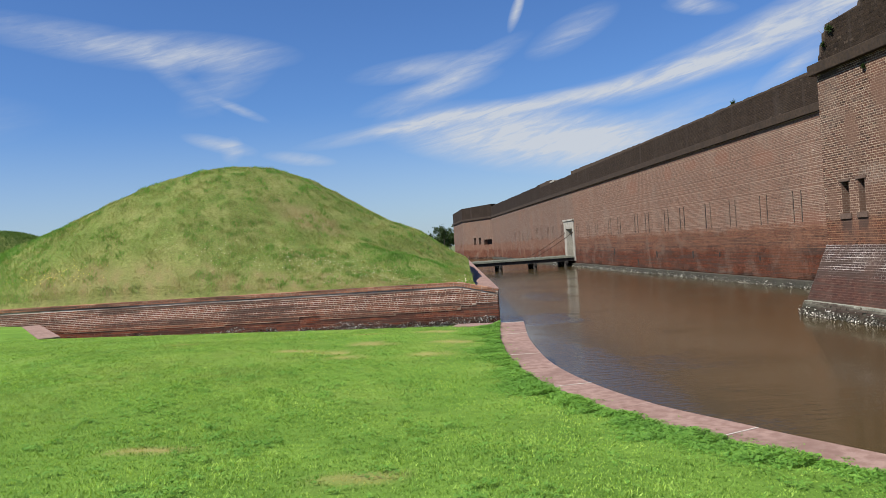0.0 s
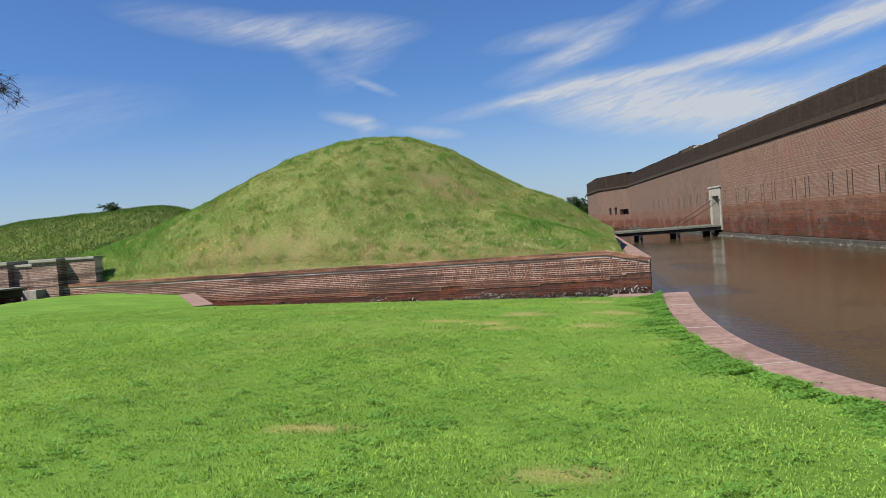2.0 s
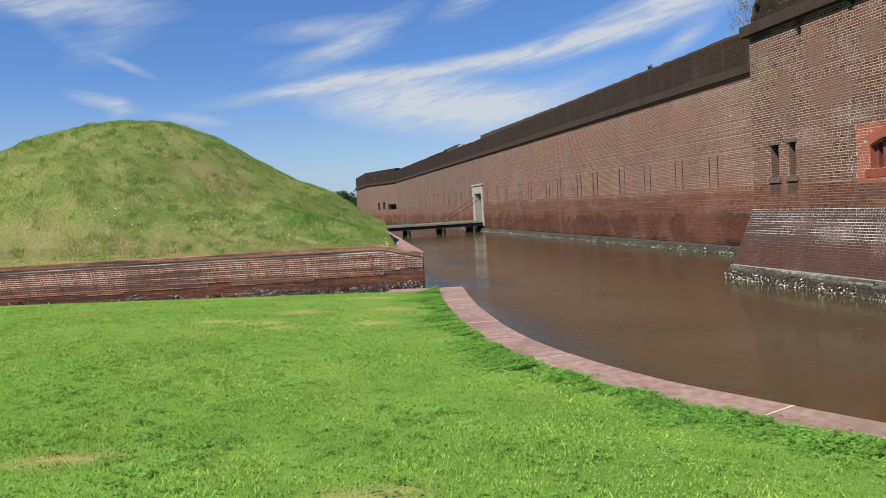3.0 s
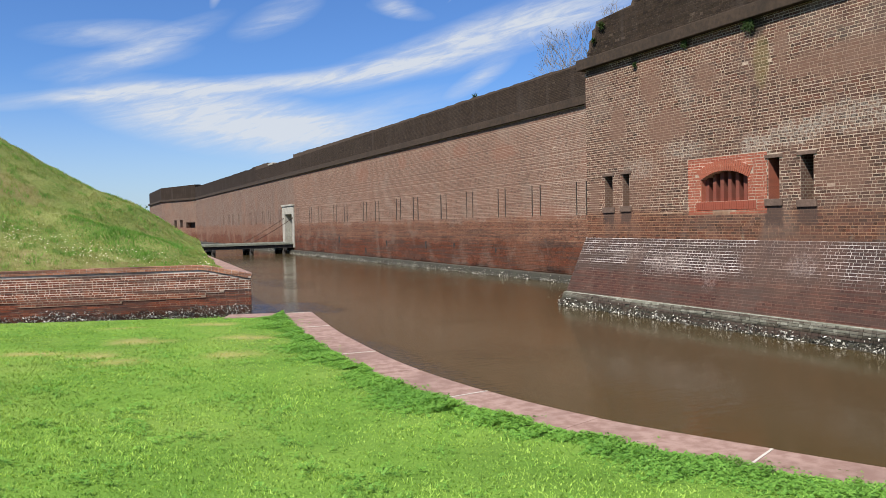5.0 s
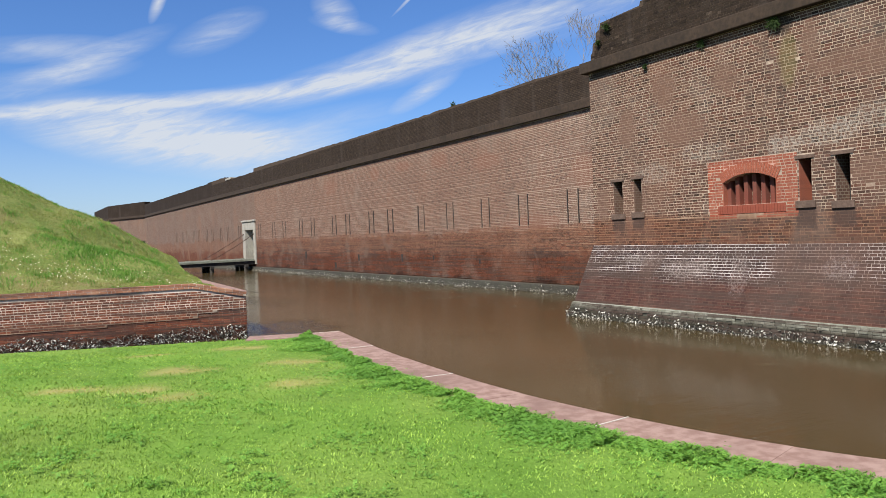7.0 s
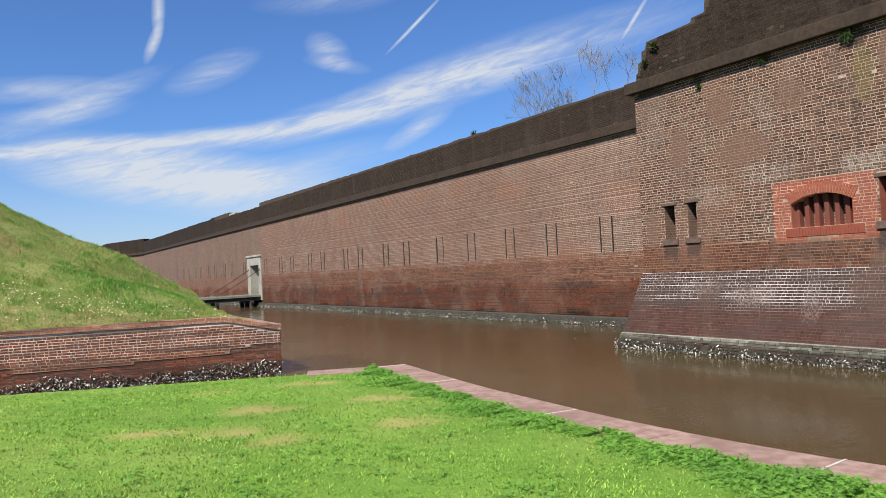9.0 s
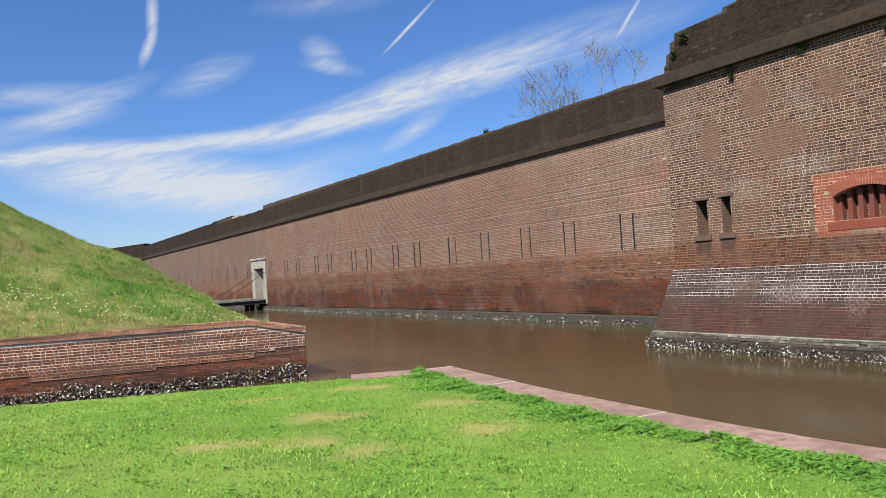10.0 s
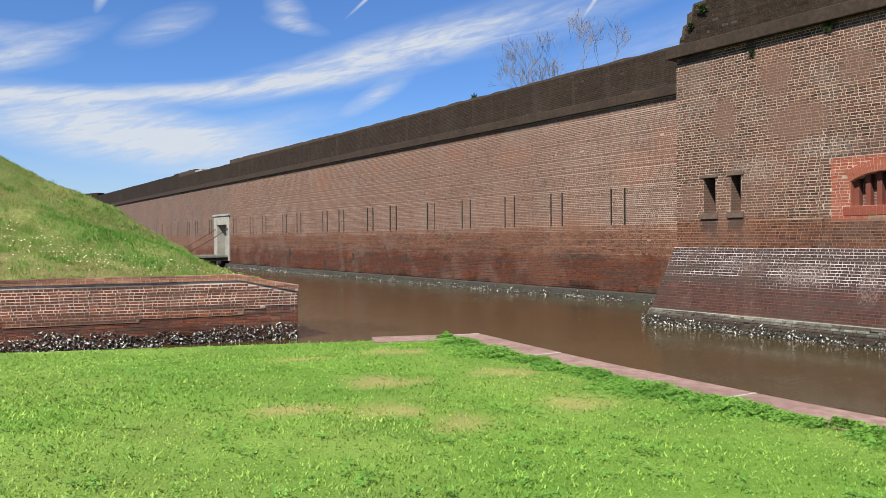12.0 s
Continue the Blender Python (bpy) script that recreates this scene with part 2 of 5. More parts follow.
RUSTY = [(y, z, ry, rz, (0.140, 0.066, 0.044), 0.85, False) for y, z, ry, rz in ((34.0, 4.7, 1.2, 0.8), (32.2, 5.6, 0.9, 0.9), (42.4, 6.0, 1.3, 0.45), (47.8, 6.6, 1.0, 0.5), (57.2, 6.6, 0.7, 0.6), (38.2, 2.5, 2.6, 0.35), (52.6, 6.7, 1.2, 0.35), (66.0, 6.2, 1.5, 0.6))]
m_brick_curtain = masonry("curtain_brick", CURT, WET, streak=0.2, smear=0.2, lime=0.25, rust=0.3, lichen=0.2, marks=RUSTY, uneven=2.0)
m_brick_one = masonry("old_brick_piece", BRICK, WET, lime=0.2, smear=0.3, rust=0.3, single=True, marks=WORN, uneven=0.8)
m_mortar = masonry("old_mortar", MORTAR, [(-0.5, 0.15, (0.25, 0.26, 0.22)), (0.9, 0.4, (0.40, 0.30, 0.25)), (2.35, 0.15, (0.60, 0.43, 0.34))], mortar=True, lime=0.1, smear=0.35, rust=0.3, streak=0.3, stains=RUNOFF, marks=WORN, uneven=0.8)
n = Nodes("curtain_mortar", 0.92, 0, 0.15)
yy = n.t.nodes.new("ShaderNodeSeparateXYZ")
n.t.links.new(n.pos.outputs["Position"], yy.inputs[0])
worn = n.step(n.math("ADD", yy.outputs[1], n.math("MULTIPLY", n.noise(0.2, 4), 14.0)), 33.0, 52.0)
c = n.mix(worn, n.mix(n.noise(11, 5), (0.31, 0.245, 0.19), (0.42, 0.345, 0.275)), (0.225, 0.162, 0.122))
c = n.mix(n.step(n.noise(0.5, 5, 0.65), 0.48, 0.68, 0, 0.5), c, (0.15, 0.098, 0.072))
zz = n.math("ADD", n.height(), n.math("MULTIPLY", n.math("SUBTRACT", n.noise(0.55, 5, 0.65, (1, 1, 1.6)), 0.5), 2.0))
for h_, soft_, c_ in ((-0.5, 0.15, (0.3, 0.3, 0.26)), (0.9, 0.35, (0.42, 0.30, 0.25)), (2.2, 0.3, (0.72, 0.54, 0.44))):
    c = n.mix(n.step(zz, h_ - soft_, h_ + soft_, 1, 0), c, c_, "MULTIPLY")
m_curtain_mortar = n.done(c, n.noise(60, 4), 0.3, 0.006)
DARK = [(0.026, 0.017, 0.016), (0.045, 0.026, 0.023), (0.034, 0.020, 0.019), (0.058, 0.032, 0.027), (0.040, 0.025, 0.023)]
BLOOM = [(23.1, 0.75, 0.75, 0.3, (0.24, 0.19, 0.17), 0.6, True), (21.2, 0.55, 0.3, 0.6, (0.2, 0.15, 0.135), 0.5, True), (18.2, 0.85, 0.5, 0.3, (0.2, 0.16, 0.15), 0.5, True), (25.0, 1.0, 0.9, 0.2, (0.24, 0.2, 0.18), 0.4, True)]
m_batter = masonry("tarred_brick", DARK, [(0.45, 0.25, (1.35, 1.0, 0.86))], lime=0.04, streak=0.25, smear=0.25, rust=0.12, lichen=0.2, marks=BLOOM, uneven=0.7)
m_batter_mortar = masonry("limed_mortar", [(0.36, 0.32, 0.29), (0.52, 0.47, 0.435)], [(0.45, 0.22, (0.20, 0.13, 0.105))], mortar=True, lime=0.05, smear=0.8, rust=0.3, streak=0.6, marks=BLOOM, uneven=0.7)
PARA = [(0.015, 0.010, 0.007), (0.025, 0.017, 0.011), (0.021, 0.014, 0.009), (0.034, 0.022, 0.014)]
m_para = masonry("sooty_brick", PARA, [], lime=0.03, streak=0.4, smear=0.0, rust=0.0, lichen=0.12)
m_para_mortar = masonry("sooty_mortar", [(0.034, 0.024, 0.017), (0.066, 0.047, 0.034)], [], mortar=True, lime=0.04, smear=0.0, rust=0.0, lichen=0.12)
DEMI = [(0.078, 0.027, 0.017), (0.197, 0.066, 0.034), (0.145, 0.046, 0.026), (0.251, 0.091, 0.049), (0.112, 0.039, 0.025), (0.222, 0.080, 0.046)]
TIDE = [(-0.72, 0.18, (0.30, 0.30, 0.26)), (-0.15, 0.25, (0.95, 0.85, 0.78))]
m_demi = masonry("moat_wall_brick", DEMI, TIDE, smear=0.15, rust=0.15, lime=0.12, streak=0.15)
m_demi_one = masonry("moat_wall_brick_piece", DEMI, TIDE, smear=0.15, rust=0.15, single=True, lime=0.12, streak=0.15)
m_demi_mortar = masonry("moat_wall_mortar", [(0.47, 0.39, 0.31), (0.60, 0.52, 0.43)], [(-0.7, 0.15, (0.2, 0.2, 0.17)), (-0.1, 0.2, (0.55, 0.44, 0.36))], mortar=True, uneven=0.5, lime=0.1, smear=0.3, rust=0.1)
CAPB = [(0.270, 0.118, 0.069), (0.365, 0.185, 0.110), (0.230, 0.095, 0.055), (0.432, 0.246, 0.156)]
m_cap = masonry("cap_brick", CAPB, [], smear=0.15, rust=0.15, lime=0.15, streak=0.25)
REDB = [(0.239, 0.056, 0.030), (0.285, 0.083, 0.047), (0.206, 0.047, 0.028), (0.312, 0.106, 0.063)]
m_red = masonry("new_red_brick", REDB, [], smear=0.15, rust=0.15, lime=0.05, streak=0.1)
# the red tones scaled to 0.62 for the mullions
m_mullion = masonry("toned_down_red_brick", [tuple(x * 0.62 + 0.01 for x in c) for c in REDB], [], smear=0.2, rust=0.1, lime=0.1, streak=0.2)
m_red_mortar = masonry("red_mortar", [(0.34, 0.20, 0.15), (0.42, 0.27, 0.21)], [], mortar=True, lime=0.0, streak=0.1, smear=0.0, rust=0.0, lichen=0.12)


def far_brick(name):
    """The same masonry where it stands too far off for single bricks: courses and joints in the surface."""
    n = Nodes(name, 0.92, 0, 0.15)
    m = n.t.nodes.new("ShaderNodeMapping")
    m.inputs["Rotation"].default_value = (0, radians(90), radians(90))
    s = n.t.nodes.new("ShaderNodeSeparateXYZ")
    n.t.links.new(n.pos.outputs["Position"], s.inputs[0])
    c = n.t.nodes.new("ShaderNodeCombineXYZ")
    n.t.links.new(n.math("ADD", s.outputs[0], s.outputs[1]), c.inputs[0])
    n.t.links.new(s.outputs[2], c.inputs[1])
    b = n.t.nodes.new("ShaderNodeTexBrick")
    b.inputs["Scale"].default_value = 1.0
    b.inputs["Brick Width"].default_value, b.inputs["Row Height"].default_value = 0.165, 0.081
    b.inputs["Mortar Size"].default_value, b.inputs["Bias"].default_value = 0.009, 0.0
    b.inputs["Color1"].default_value, b.inputs["Color2"].default_value = (0.078, 0.042, 0.031, 1), (0.125, 0.072, 0.053, 1)
    b.inputs["Mortar"].default_value = (0.19, 0.155, 0.12, 1)
    n.t.links.new(c.outputs[0], b.inputs["Vector"])
    col = b.outputs["Color"]
    z = n.math("ADD", n.height(), n.math("MULTIPLY", n.math("SUBTRACT", n.noise(0.55, 5, 0.65, (1, 1, 1.6)), 0.5), 2.2))
    for h, soft, t in WET:
        col = n.mix(n.step(z, h - soft, h + soft, 1, 0), col, t, "MULTIPLY")
    col = n.mix(n.step(n.noise(0.42, 6, 0.62, distort=0.5), 0.5, 0.66, 0, 0.4), col, (0.15, 0.113, 0.088))
    col = n.mix(n.step(n.noise(0.31, 5, 0.6, (1, 1, 0.7)), 0.52, 0.66, 0, 0.5), col, (0.165, 0.095, 0.065))
    col = n.mix(n.step(n.noise(1.0, 5, 0.6, (1.1, 1.1, 0.1)), 0.5, 0.72, 0, 0.45), col, (0.08, 0.06, 0.05))
    return n.done(col, n.math("ADD", n.math("MULTIPLY", b.outputs["Fac"], -0.6), n.noise(50, 4)), 0.4, 0.01)


m_far = far_brick("far_brick")
m_cordon = plain("brown_ledge_stone", (0.026, 0.017, 0.011), (0.042, 0.027, 0.017), 7, 0.9, bump=0.4, c3=(0.017, 0.012, 0.008))
m_granite = plain("pale_granite", (0.230, 0.217, 0.183), (0.306, 0.289, 0.246), 9, 0.8, c3=(0.178, 0.162, 0.136))
m_lintel = plain("brown_sandstone", (0.079, 0.051, 0.038), (0.112, 0.075, 0.056), 14, 0.9, c3=(0.056, 0.037, 0.029))
m_coping = plain("pink_sandstone", (0.185, 0.112, 0.090), (0.262, 0.176, 0.146), 7, 0.85, bump=0.5, c3=(0.150, 0.092, 0.075))
m_joint = plain("white_joint_mortar", (0.36, 0.32, 0.28), (0.45, 0.41, 0.36), 20, 0.9)
m_plinth = plain("limed_plinth", (0.13, 0.135, 0.105), (0.25, 0.25, 0.205), 6, 0.9, bump=0.5, c3=(0.10, 0.105, 0.075))
m_slime = plain("tide_stained_brick", (0.03, 0.028, 0.022), (0.055, 0.05, 0.038), 9, 0.7, bump=0.6, c3=(0.06, 0.063, 0.045))
m_slime_brick = masonry("tide_brick", [(0.06, 0.06, 0.046), (0.19, 0.19, 0.15), (0.11, 0.11, 0.085), (0.27, 0.27, 0.22)], [(-0.66, 0.07, (0.22, 0.21, 0.185))], lime=0.1, streak=0.35, smear=0.1, rust=0.05, uneven=0.3)
n = Nodes("oyster_shell", 0.7)
shell = n.ramp(n.island(), [(0.0, (0.035, 0.032, 0.026)), (0.42, (0.085, 0.08, 0.065)), (0.62, (0.27, 0.26, 0.22)), (1.0, (0.70, 0.68, 0.61))])
m_oyster = n.done(n.mix(n.step(n.noise(14, 4), 0.45, 0.7, 0, 0.6), shell, (0.06, 0.056, 0.042)), n.noise(90, 4), 0.5, 0.01)
# near-black tone painted as the shade inside openings and recesses
m_dark = plain("painted_interior_shade", (0.02, 0.017, 0.015), (0.035, 0.03, 0.026), 4, 0.95)
# shade inside the loopholes, put into the colour
m_slit_shade = plain("painted_slit_shade", (0.010, 0.007, 0.006), (0.018, 0.013, 0.011), 4, 0.95)
m_wood = plain("grey_green_timber", (0.15, 0.16, 0.125), (0.23, 0.235, 0.19), 5, 0.85, bump=0.4, c3=(0.09, 0.10, 0.075), stretch=(1, 6, 6))
# near-black timber for stringers, cap beams, piles and posts
m_darkwood = plain("near_black_timber", (0.022, 0.02, 0.018), (0.05, 0.045, 0.038), 7, 0.8)
m_door = plain("weathered_door_paint", (0.20, 0.20, 0.165), (0.27, 0.265, 0.225), 5, 0.8, stretch=(1, 8, 0.6))
m_iron = plain("rusty_iron", (0.06, 0.04, 0.032), (0.12, 0.07, 0.05), 25, 0.7, metal=0.4)
m_bark = plain("grey_bark", (0.110, 0.094, 0.077), (0.165, 0.143, 0.121), 9, 0.95, c3=(0.077, 0.066, 0.055))
m_trunk = plain("palm_trunk_bark", (0.12, 0.10, 0.08), (0.2, 0.17, 0.135), 14, 0.95, bump=0.6)
m_ground = plain("field_earth", (0.09, 0.11, 0.045), (0.12, 0.14, 0.06), 0.05, 0.95)
m_bed = plain("moat_mud", (0.10, 0.075, 0.05), (0.13, 0.10, 0.07), 1, 0.95)

n = Nodes("lawn_soil_and_turf", 0.95, 0, 0.1)
g = n.mix(n.step(n.noise(0.8, 6, 0.6), 0.35, 0.68), (0.10, 0.19, 0.028), (0.155, 0.265, 0.042))
g = n.mix(n.step(n.noise(26, 5, 0.6), 0.35, 0.7, 0, 0.6), g, (0.08, 0.17, 0.018))
g = n.mix(n.attr("dry"), g, (0.30, 0.25, 0.10))
m_lawn = n.done(g, n.noise(45, 5, 0.65), 0.7, 0.03)


def leaf(name, tones, dry=(0.38, 0.33, 0.10), mottle=0.0):
    n = Nodes(name, 0.6, 0, 0.25)
    col = n.ramp(n.island(), [(i / (len(tones) - 1), c) for i, c in enumerate(tones)])
    col = n.mix(n.step(n.noise(0.7, 5, 0.6), 0.38, 0.66, 0.0, 0.55), col, tones[0])
    if mottle:
        col = n.mix(n.step(n.noise(11, 6, 0.75), 0.47, 0.58, 0, mottle), col, tuple(c * 0.6 for c in tones[0]))
        col = n.mix(n.step(n.noise(3.1, 4, 0.6), 0.52, 0.66, 0, mottle * 0.6), col, tones[2])
    col = n.mix(n.attr("dry"), col, dry)
    thin = n.t.nodes.new("ShaderNodeBsdfTranslucent")
    both = n.t.nodes.new("ShaderNodeMixShader")
    both.inputs[0].default_value = 0.35
    n.put(n.mix(1.0, col, (1.25, 1.15, 0.7), "MULTIPLY"), thin.inputs["Color"])
    m = n.done(col)
    n.t.links.new(n.b.outputs[0], both.inputs[1])
    n.t.links.new(thin.outputs[0], both.inputs[2])
    n.t.links.new(both.outputs[0], n.t.nodes["Material Output"].inputs["Surface"])
    return m


m_blade = leaf("lawn_blades", [(0.115, 0.235, 0.036), (0.265, 0.435, 0.068), (0.41, 0.575, 0.12), (0.20, 0.36, 0.055), (0.345, 0.515, 0.093)], mottle=0.7)
m_clover = leaf("clover_leaves", [(0.085, 0.21, 0.034), (0.14, 0.30, 0.046), (0.20, 0.37, 0.06), (0.115, 0.25, 0.040)])
m_meadow = leaf("mound_grass", [(0.144, 0.194, 0.042), (0.211, 0.278, 0.058), (0.287, 0.315, 0.086), (0.163, 0.240, 0.047)], dry=(0.33, 0.255, 0.14), mottle=0.6)
n = Nodes("mound_turf", 0.95, 0, 0.1)
g = n.mix(n.step(n.noise(0.45, 6, 0.65), 0.36, 0.66), (0.15, 0.20, 0.05), (0.24, 0.25, 0.085))
g = n.mix(n.step(n.noise(7, 6, 0.65), 0.35, 0.7, 0, 0.6), g, (0.07, 0.10, 0.022))
g = n.mix(n.attr("dry"), g, (0.25, 0.20, 0.095))
m_turf = n.done(g, n.noise(14, 6, 0.65), 0.9, 0.12)
m_frond = leaf("palm_fronds", [(0.02, 0.035, 0.012), (0.045, 0.07, 0.022), (0.075, 0.10, 0.032)])
m_deadfrond = leaf("dead_fronds", [(0.09, 0.06, 0.04), (0.16, 0.11, 0.075), (0.07, 0.045, 0.032)])
m_foliage = leaf("far_foliage", [(0.025, 0.05, 0.015), (0.05, 0.08, 0.025), (0.04, 0.065, 0.02)])
m_white = plain("white_petals", (0.60, 0.54, 0.36), (0.68, 0.62, 0.45), 3, 0.7)
m_yellow = plain("yellow_petals", (0.55, 0.45, 0.05), (0.65, 0.55, 0.08), 3, 0.7)

n = Nodes("muddy_water", 0.13, 0, 0.5)
n.b.inputs["IOR"].default_value = 1.33
gust = n.step(n.noise(0.16, 4, 0.55), 0.50, 0.66, 0.05, 0.7)
where = n.t.nodes.new("ShaderNodeSeparateXYZ")
n.t.links.new(n.pos.outputs["Position"], where.inputs[0])
for gx0, gy0, gw, gl in ((5.2, 20.5, 1.5, 8.5), (9.2, 46.0, 2.0, 5.5)):
    du = n.math("POWER", n.math("ABSOLUTE", n.math("DIVIDE", n.math("SUBTRACT", where.outputs[0], gx0), gw)), 2.0)
    dv = n.math("POWER", n.math("ABSOLUTE", n.math("DIVIDE", n.math("SUBTRACT", where.outputs[1], gy0), gl)), 2.0)
    gust = n.math("MAXIMUM", gust, n.step(n.math("ADD", n.math("ADD", du, dv), n.noise(0.6, 4)), 0.6, 1.5, 0.5, 0))
rip = n.math("ADD", n.noise(4.2, 3, 0.5, (0.45, 1.6, 1)), n.math("MULTIPLY", n.noise(13, 2, 0.5, (0.5, 1.4, 1)), 0.35))
m_water = n.done(n.mix(n.noise(0.12, 4), (0.040, 0.028, 0.011), (0.052, 0.037, 0.015)), n.math("MULTIPLY", rip, gust), 0.5, 0.05)

# ---- mesh helpers ----


def mesh_of(name, verts, faces, material, dry=None):
    """A mesh from arrays of corners and of equal-sided faces."""
    verts, faces = np.asarray(verts, dtype=np.float32), np.asarray(faces, dtype=np.int32)
    me = bpy.data.meshes.new(name)
    k = faces.shape[1]
    me.vertices.add(len(verts))
    me.vertices.foreach_set("co", verts.ravel())
    me.loops.add(faces.size)
    me.loops.foreach_set("vertex_index", faces.ravel())
    me.polygons.add(len(faces))
    me.polygons.foreach_set("loop_start", np.arange(0, faces.size, k, dtype=np.int32))
    me.polygons.foreach_set("use_smooth", np.zeros(len(faces), dtype=bool))
    me.update(calc_edges=True)
    if dry is not None:
        a = me.attributes.new("dry", "FLOAT", "POINT")
        a.data.foreach_set("value", np.asarray(dry, dtype=np.float32))
    me.materials.append(material)
    return me


def part(name, bm, material, parent=None, label=""):
    """Links a bmesh as one mesh object under a thing or a part."""
    me = bpy.data.meshes.new(name)
    bm.to_mesh(me)
    bm.free()
    me.materials.append(material)
    ob = new(name, me)
    if parent is not None:
        ob.parent = parent
    if label:
        ob["label"] = label
    return ob


def under(name, me, parent, label=""):
    ob = new(name, me)
    ob.parent = parent
    if label:
        ob["label"] = label
    return ob


def add_box(bm, lo, hi, m=None):
    """A box between two corners, turned by m."""
    vs = [bm.verts.new((x, y, z)) for x in (lo[0], hi[0]) for y in (lo[1], hi[1]) for z in (lo[2], hi[2])]
    for f in ((0, 1, 3, 2), (4, 6, 7, 5), (0, 4, 5, 1), (2, 3, 7, 6), (0, 2, 6, 4), (1, 5, 7, 3)):
        bm.faces.new([vs[i] for i in f])
    if m is not None:
        for v in vs:
            v.co = m @ v.co
    return vs


def box(lo, hi, bevel=0.0, m=None, wobble=0.0):
    bm = bmesh.new()
    add_box(bm, lo, hi)
    if bevel:
        bmesh.ops.bevel(bm, geom=bm.edges[:], offset=bevel, segments=2, affect="EDGES", profile=0.6)
    if wobble:
        for v in bm.verts:
            v.co += Vector(noise.noise_vector(v.co * 3.1)) * wobble
    if m is not None:
        bm.transform(m)
    return bm


def tube(bm, pts, radii, sides=6):
    """A tapered round limb along points."""
    rings = []
    for i, p in enumerate(pts):
        p = Vector(p)
        d = (Vector(pts[min(i + 1, len(pts) - 1)]) - Vector(pts[max(i - 1, 0)])).normalized()
        a = d.orthogonal().normalized()
        b = d.cross(a)
        rings.append([bm.verts.new(p + (a * math.cos(t) + b * math.sin(t)) * radii[i]) for t in (2 * math.pi * k / sides for k in range(sides))])
    for r, s in zip(rings, rings[1:]):
        for k in range(sides):
            bm.faces.new((r[k], r[(k + 1) % sides], s[(k + 1) % sides], s[k]))
    bm.faces.new(rings[-1])
    bm.faces.new(rings[0][::-1])


def blades(name, base, height, width, lean, material, rng, dry=None, up=None):
    """Grass: one bent blade of two triangles for each root."""
    n = len(base)
    a = rng.uniform(0, 2 * np.pi, n)
    side = np.stack([np.cos(a), np.sin(a), np.zeros(n)], 1) * width[:, None] / 2
    b = rng.uniform(0, 2 * np.pi, n)
    bend = np.stack([np.cos(b), np.sin(b), np.zeros(n)], 1) * (height * lean)[:, None]
    rise = np.zeros((n, 3))
    rise[:, 2] = height
    mid = base + rise * 0.6 + bend * 0.35
    tip = base + rise + bend
    v = np.stack([base - side, base + side, mid + side * 0.8, mid - side * 0.8, tip], 1).reshape(-1, 3)
    o = np.arange(n)[:, None] * 5
    f = np.concatenate([o + np.array([[0, 1, 2]]), o + np.array([[0, 2, 3]]), o + np.array([[3, 2, 4]])], 0)
    return mesh_of(name, v, f, material, None if dry is None else np.repeat(dry, 5))


# ---- plan ----
WATER = -1.0
CURTAIN, BASTION = 21.0, 15.8
D = Vector((4.39, 31.5, 0))                    # corner of the outwork's moat wall
U = Vector((-0.977, 0.214, 0))                 # along its front, away from the moat
W = Vector((0.075, 0.997, 0))                  # along its flank, beside the moat
N = Vector((-0.214, -0.977, 0))                # out of its front
EDGE = [(7.6, -60), (7.6, -6), (7.3, 0), (6.75, 3.6), (5.55, 6.4), (4.71, 8.12), (4.15, 9.35), (3.58, 10.75), (3.22, 12.4), (3.05, 14.5), (3.13, 16.6), (3.33, 18.8), (3.76, 22.0)]
FAR = [(3.76, 22.0), (-11.4, 28.45), (-15.3, 35.6)]


def catmull(points, step):
    """Even points on a smooth line through the given ones."""
    out = []
    p = [Vector((2 * points[0][0] - points[1][0], 2 * points[0][1] - points[1][1]))] + [Vector(q) for q in points] + [Vector((2 * points[-1][0] - points[-2][0], 2 * points[-1][1] - points[-2][1]))]
    for i in range(1, len(p) - 2):
        for k in range(24):
            t = k / 24
            out.append(0.5 * (2 * p[i] + (p[i + 1] - p[i - 1]) * t + (2 * p[i - 1] - 5 * p[i] + 4 * p[i + 1] - p[i + 2]) * t * t + (3 * p[i] - p[i - 1] - 3 * p[i + 1] + p[i + 2]) * t ** 3))
    out.append(p[-2])
    even, left = [out[0]], step
    for a, b in zip(out, out[1:]):
        seg = (b - a).length
        while seg >= left and seg > 0:
            a = a + (b - a) * (left / seg)
            seg -= left
            even.append(a.copy())
            left = step
        left -= seg
    return even


SHORE = catmull(EDGE[1:], 0.25)
if (SHORE[-1] - Vector(EDGE[-1])).length > 0.05:
    SHORE.append(Vector(EDGE[-1]))
BANK = np.array([EDGE[0]] + [tuple(p) for p in SHORE] + FAR[1:])
RING = np.array([tuple(p) for p in BANK] + [(-23.4, 37.3), (-24.2, 34.5), (-26.3, 34.2), (-27.5, 36.3), (-31, 34), (-60, 24), (-60, -60)])


def bank_distance(x, y):
    """Distance from points to the edge of the moat."""
    p = np.stack([x, y], -1)
    best = np.full(x.shape, 1e9)
    for a, b in zip(BANK, BANK[1:]):
        d = b - a
        t = np.clip(((p - a) @ d) / (d @ d), 0, 1)
        best = np.minimum(best, np.linalg.norm(p - a - t[..., None] * d, axis=-1))
    return best


def inside(x, y, ring=RING):
    hit = np.zeros(x.shape, bool)
    for (ax, ay), (bx, by) in zip(ring, np.roll(ring, -1, 0)):
        hit ^= ((ay > y) != (by > y)) & (x < (bx - ax) * (y - ay) / (by - ay + 1e-12) + ax)
    return hit


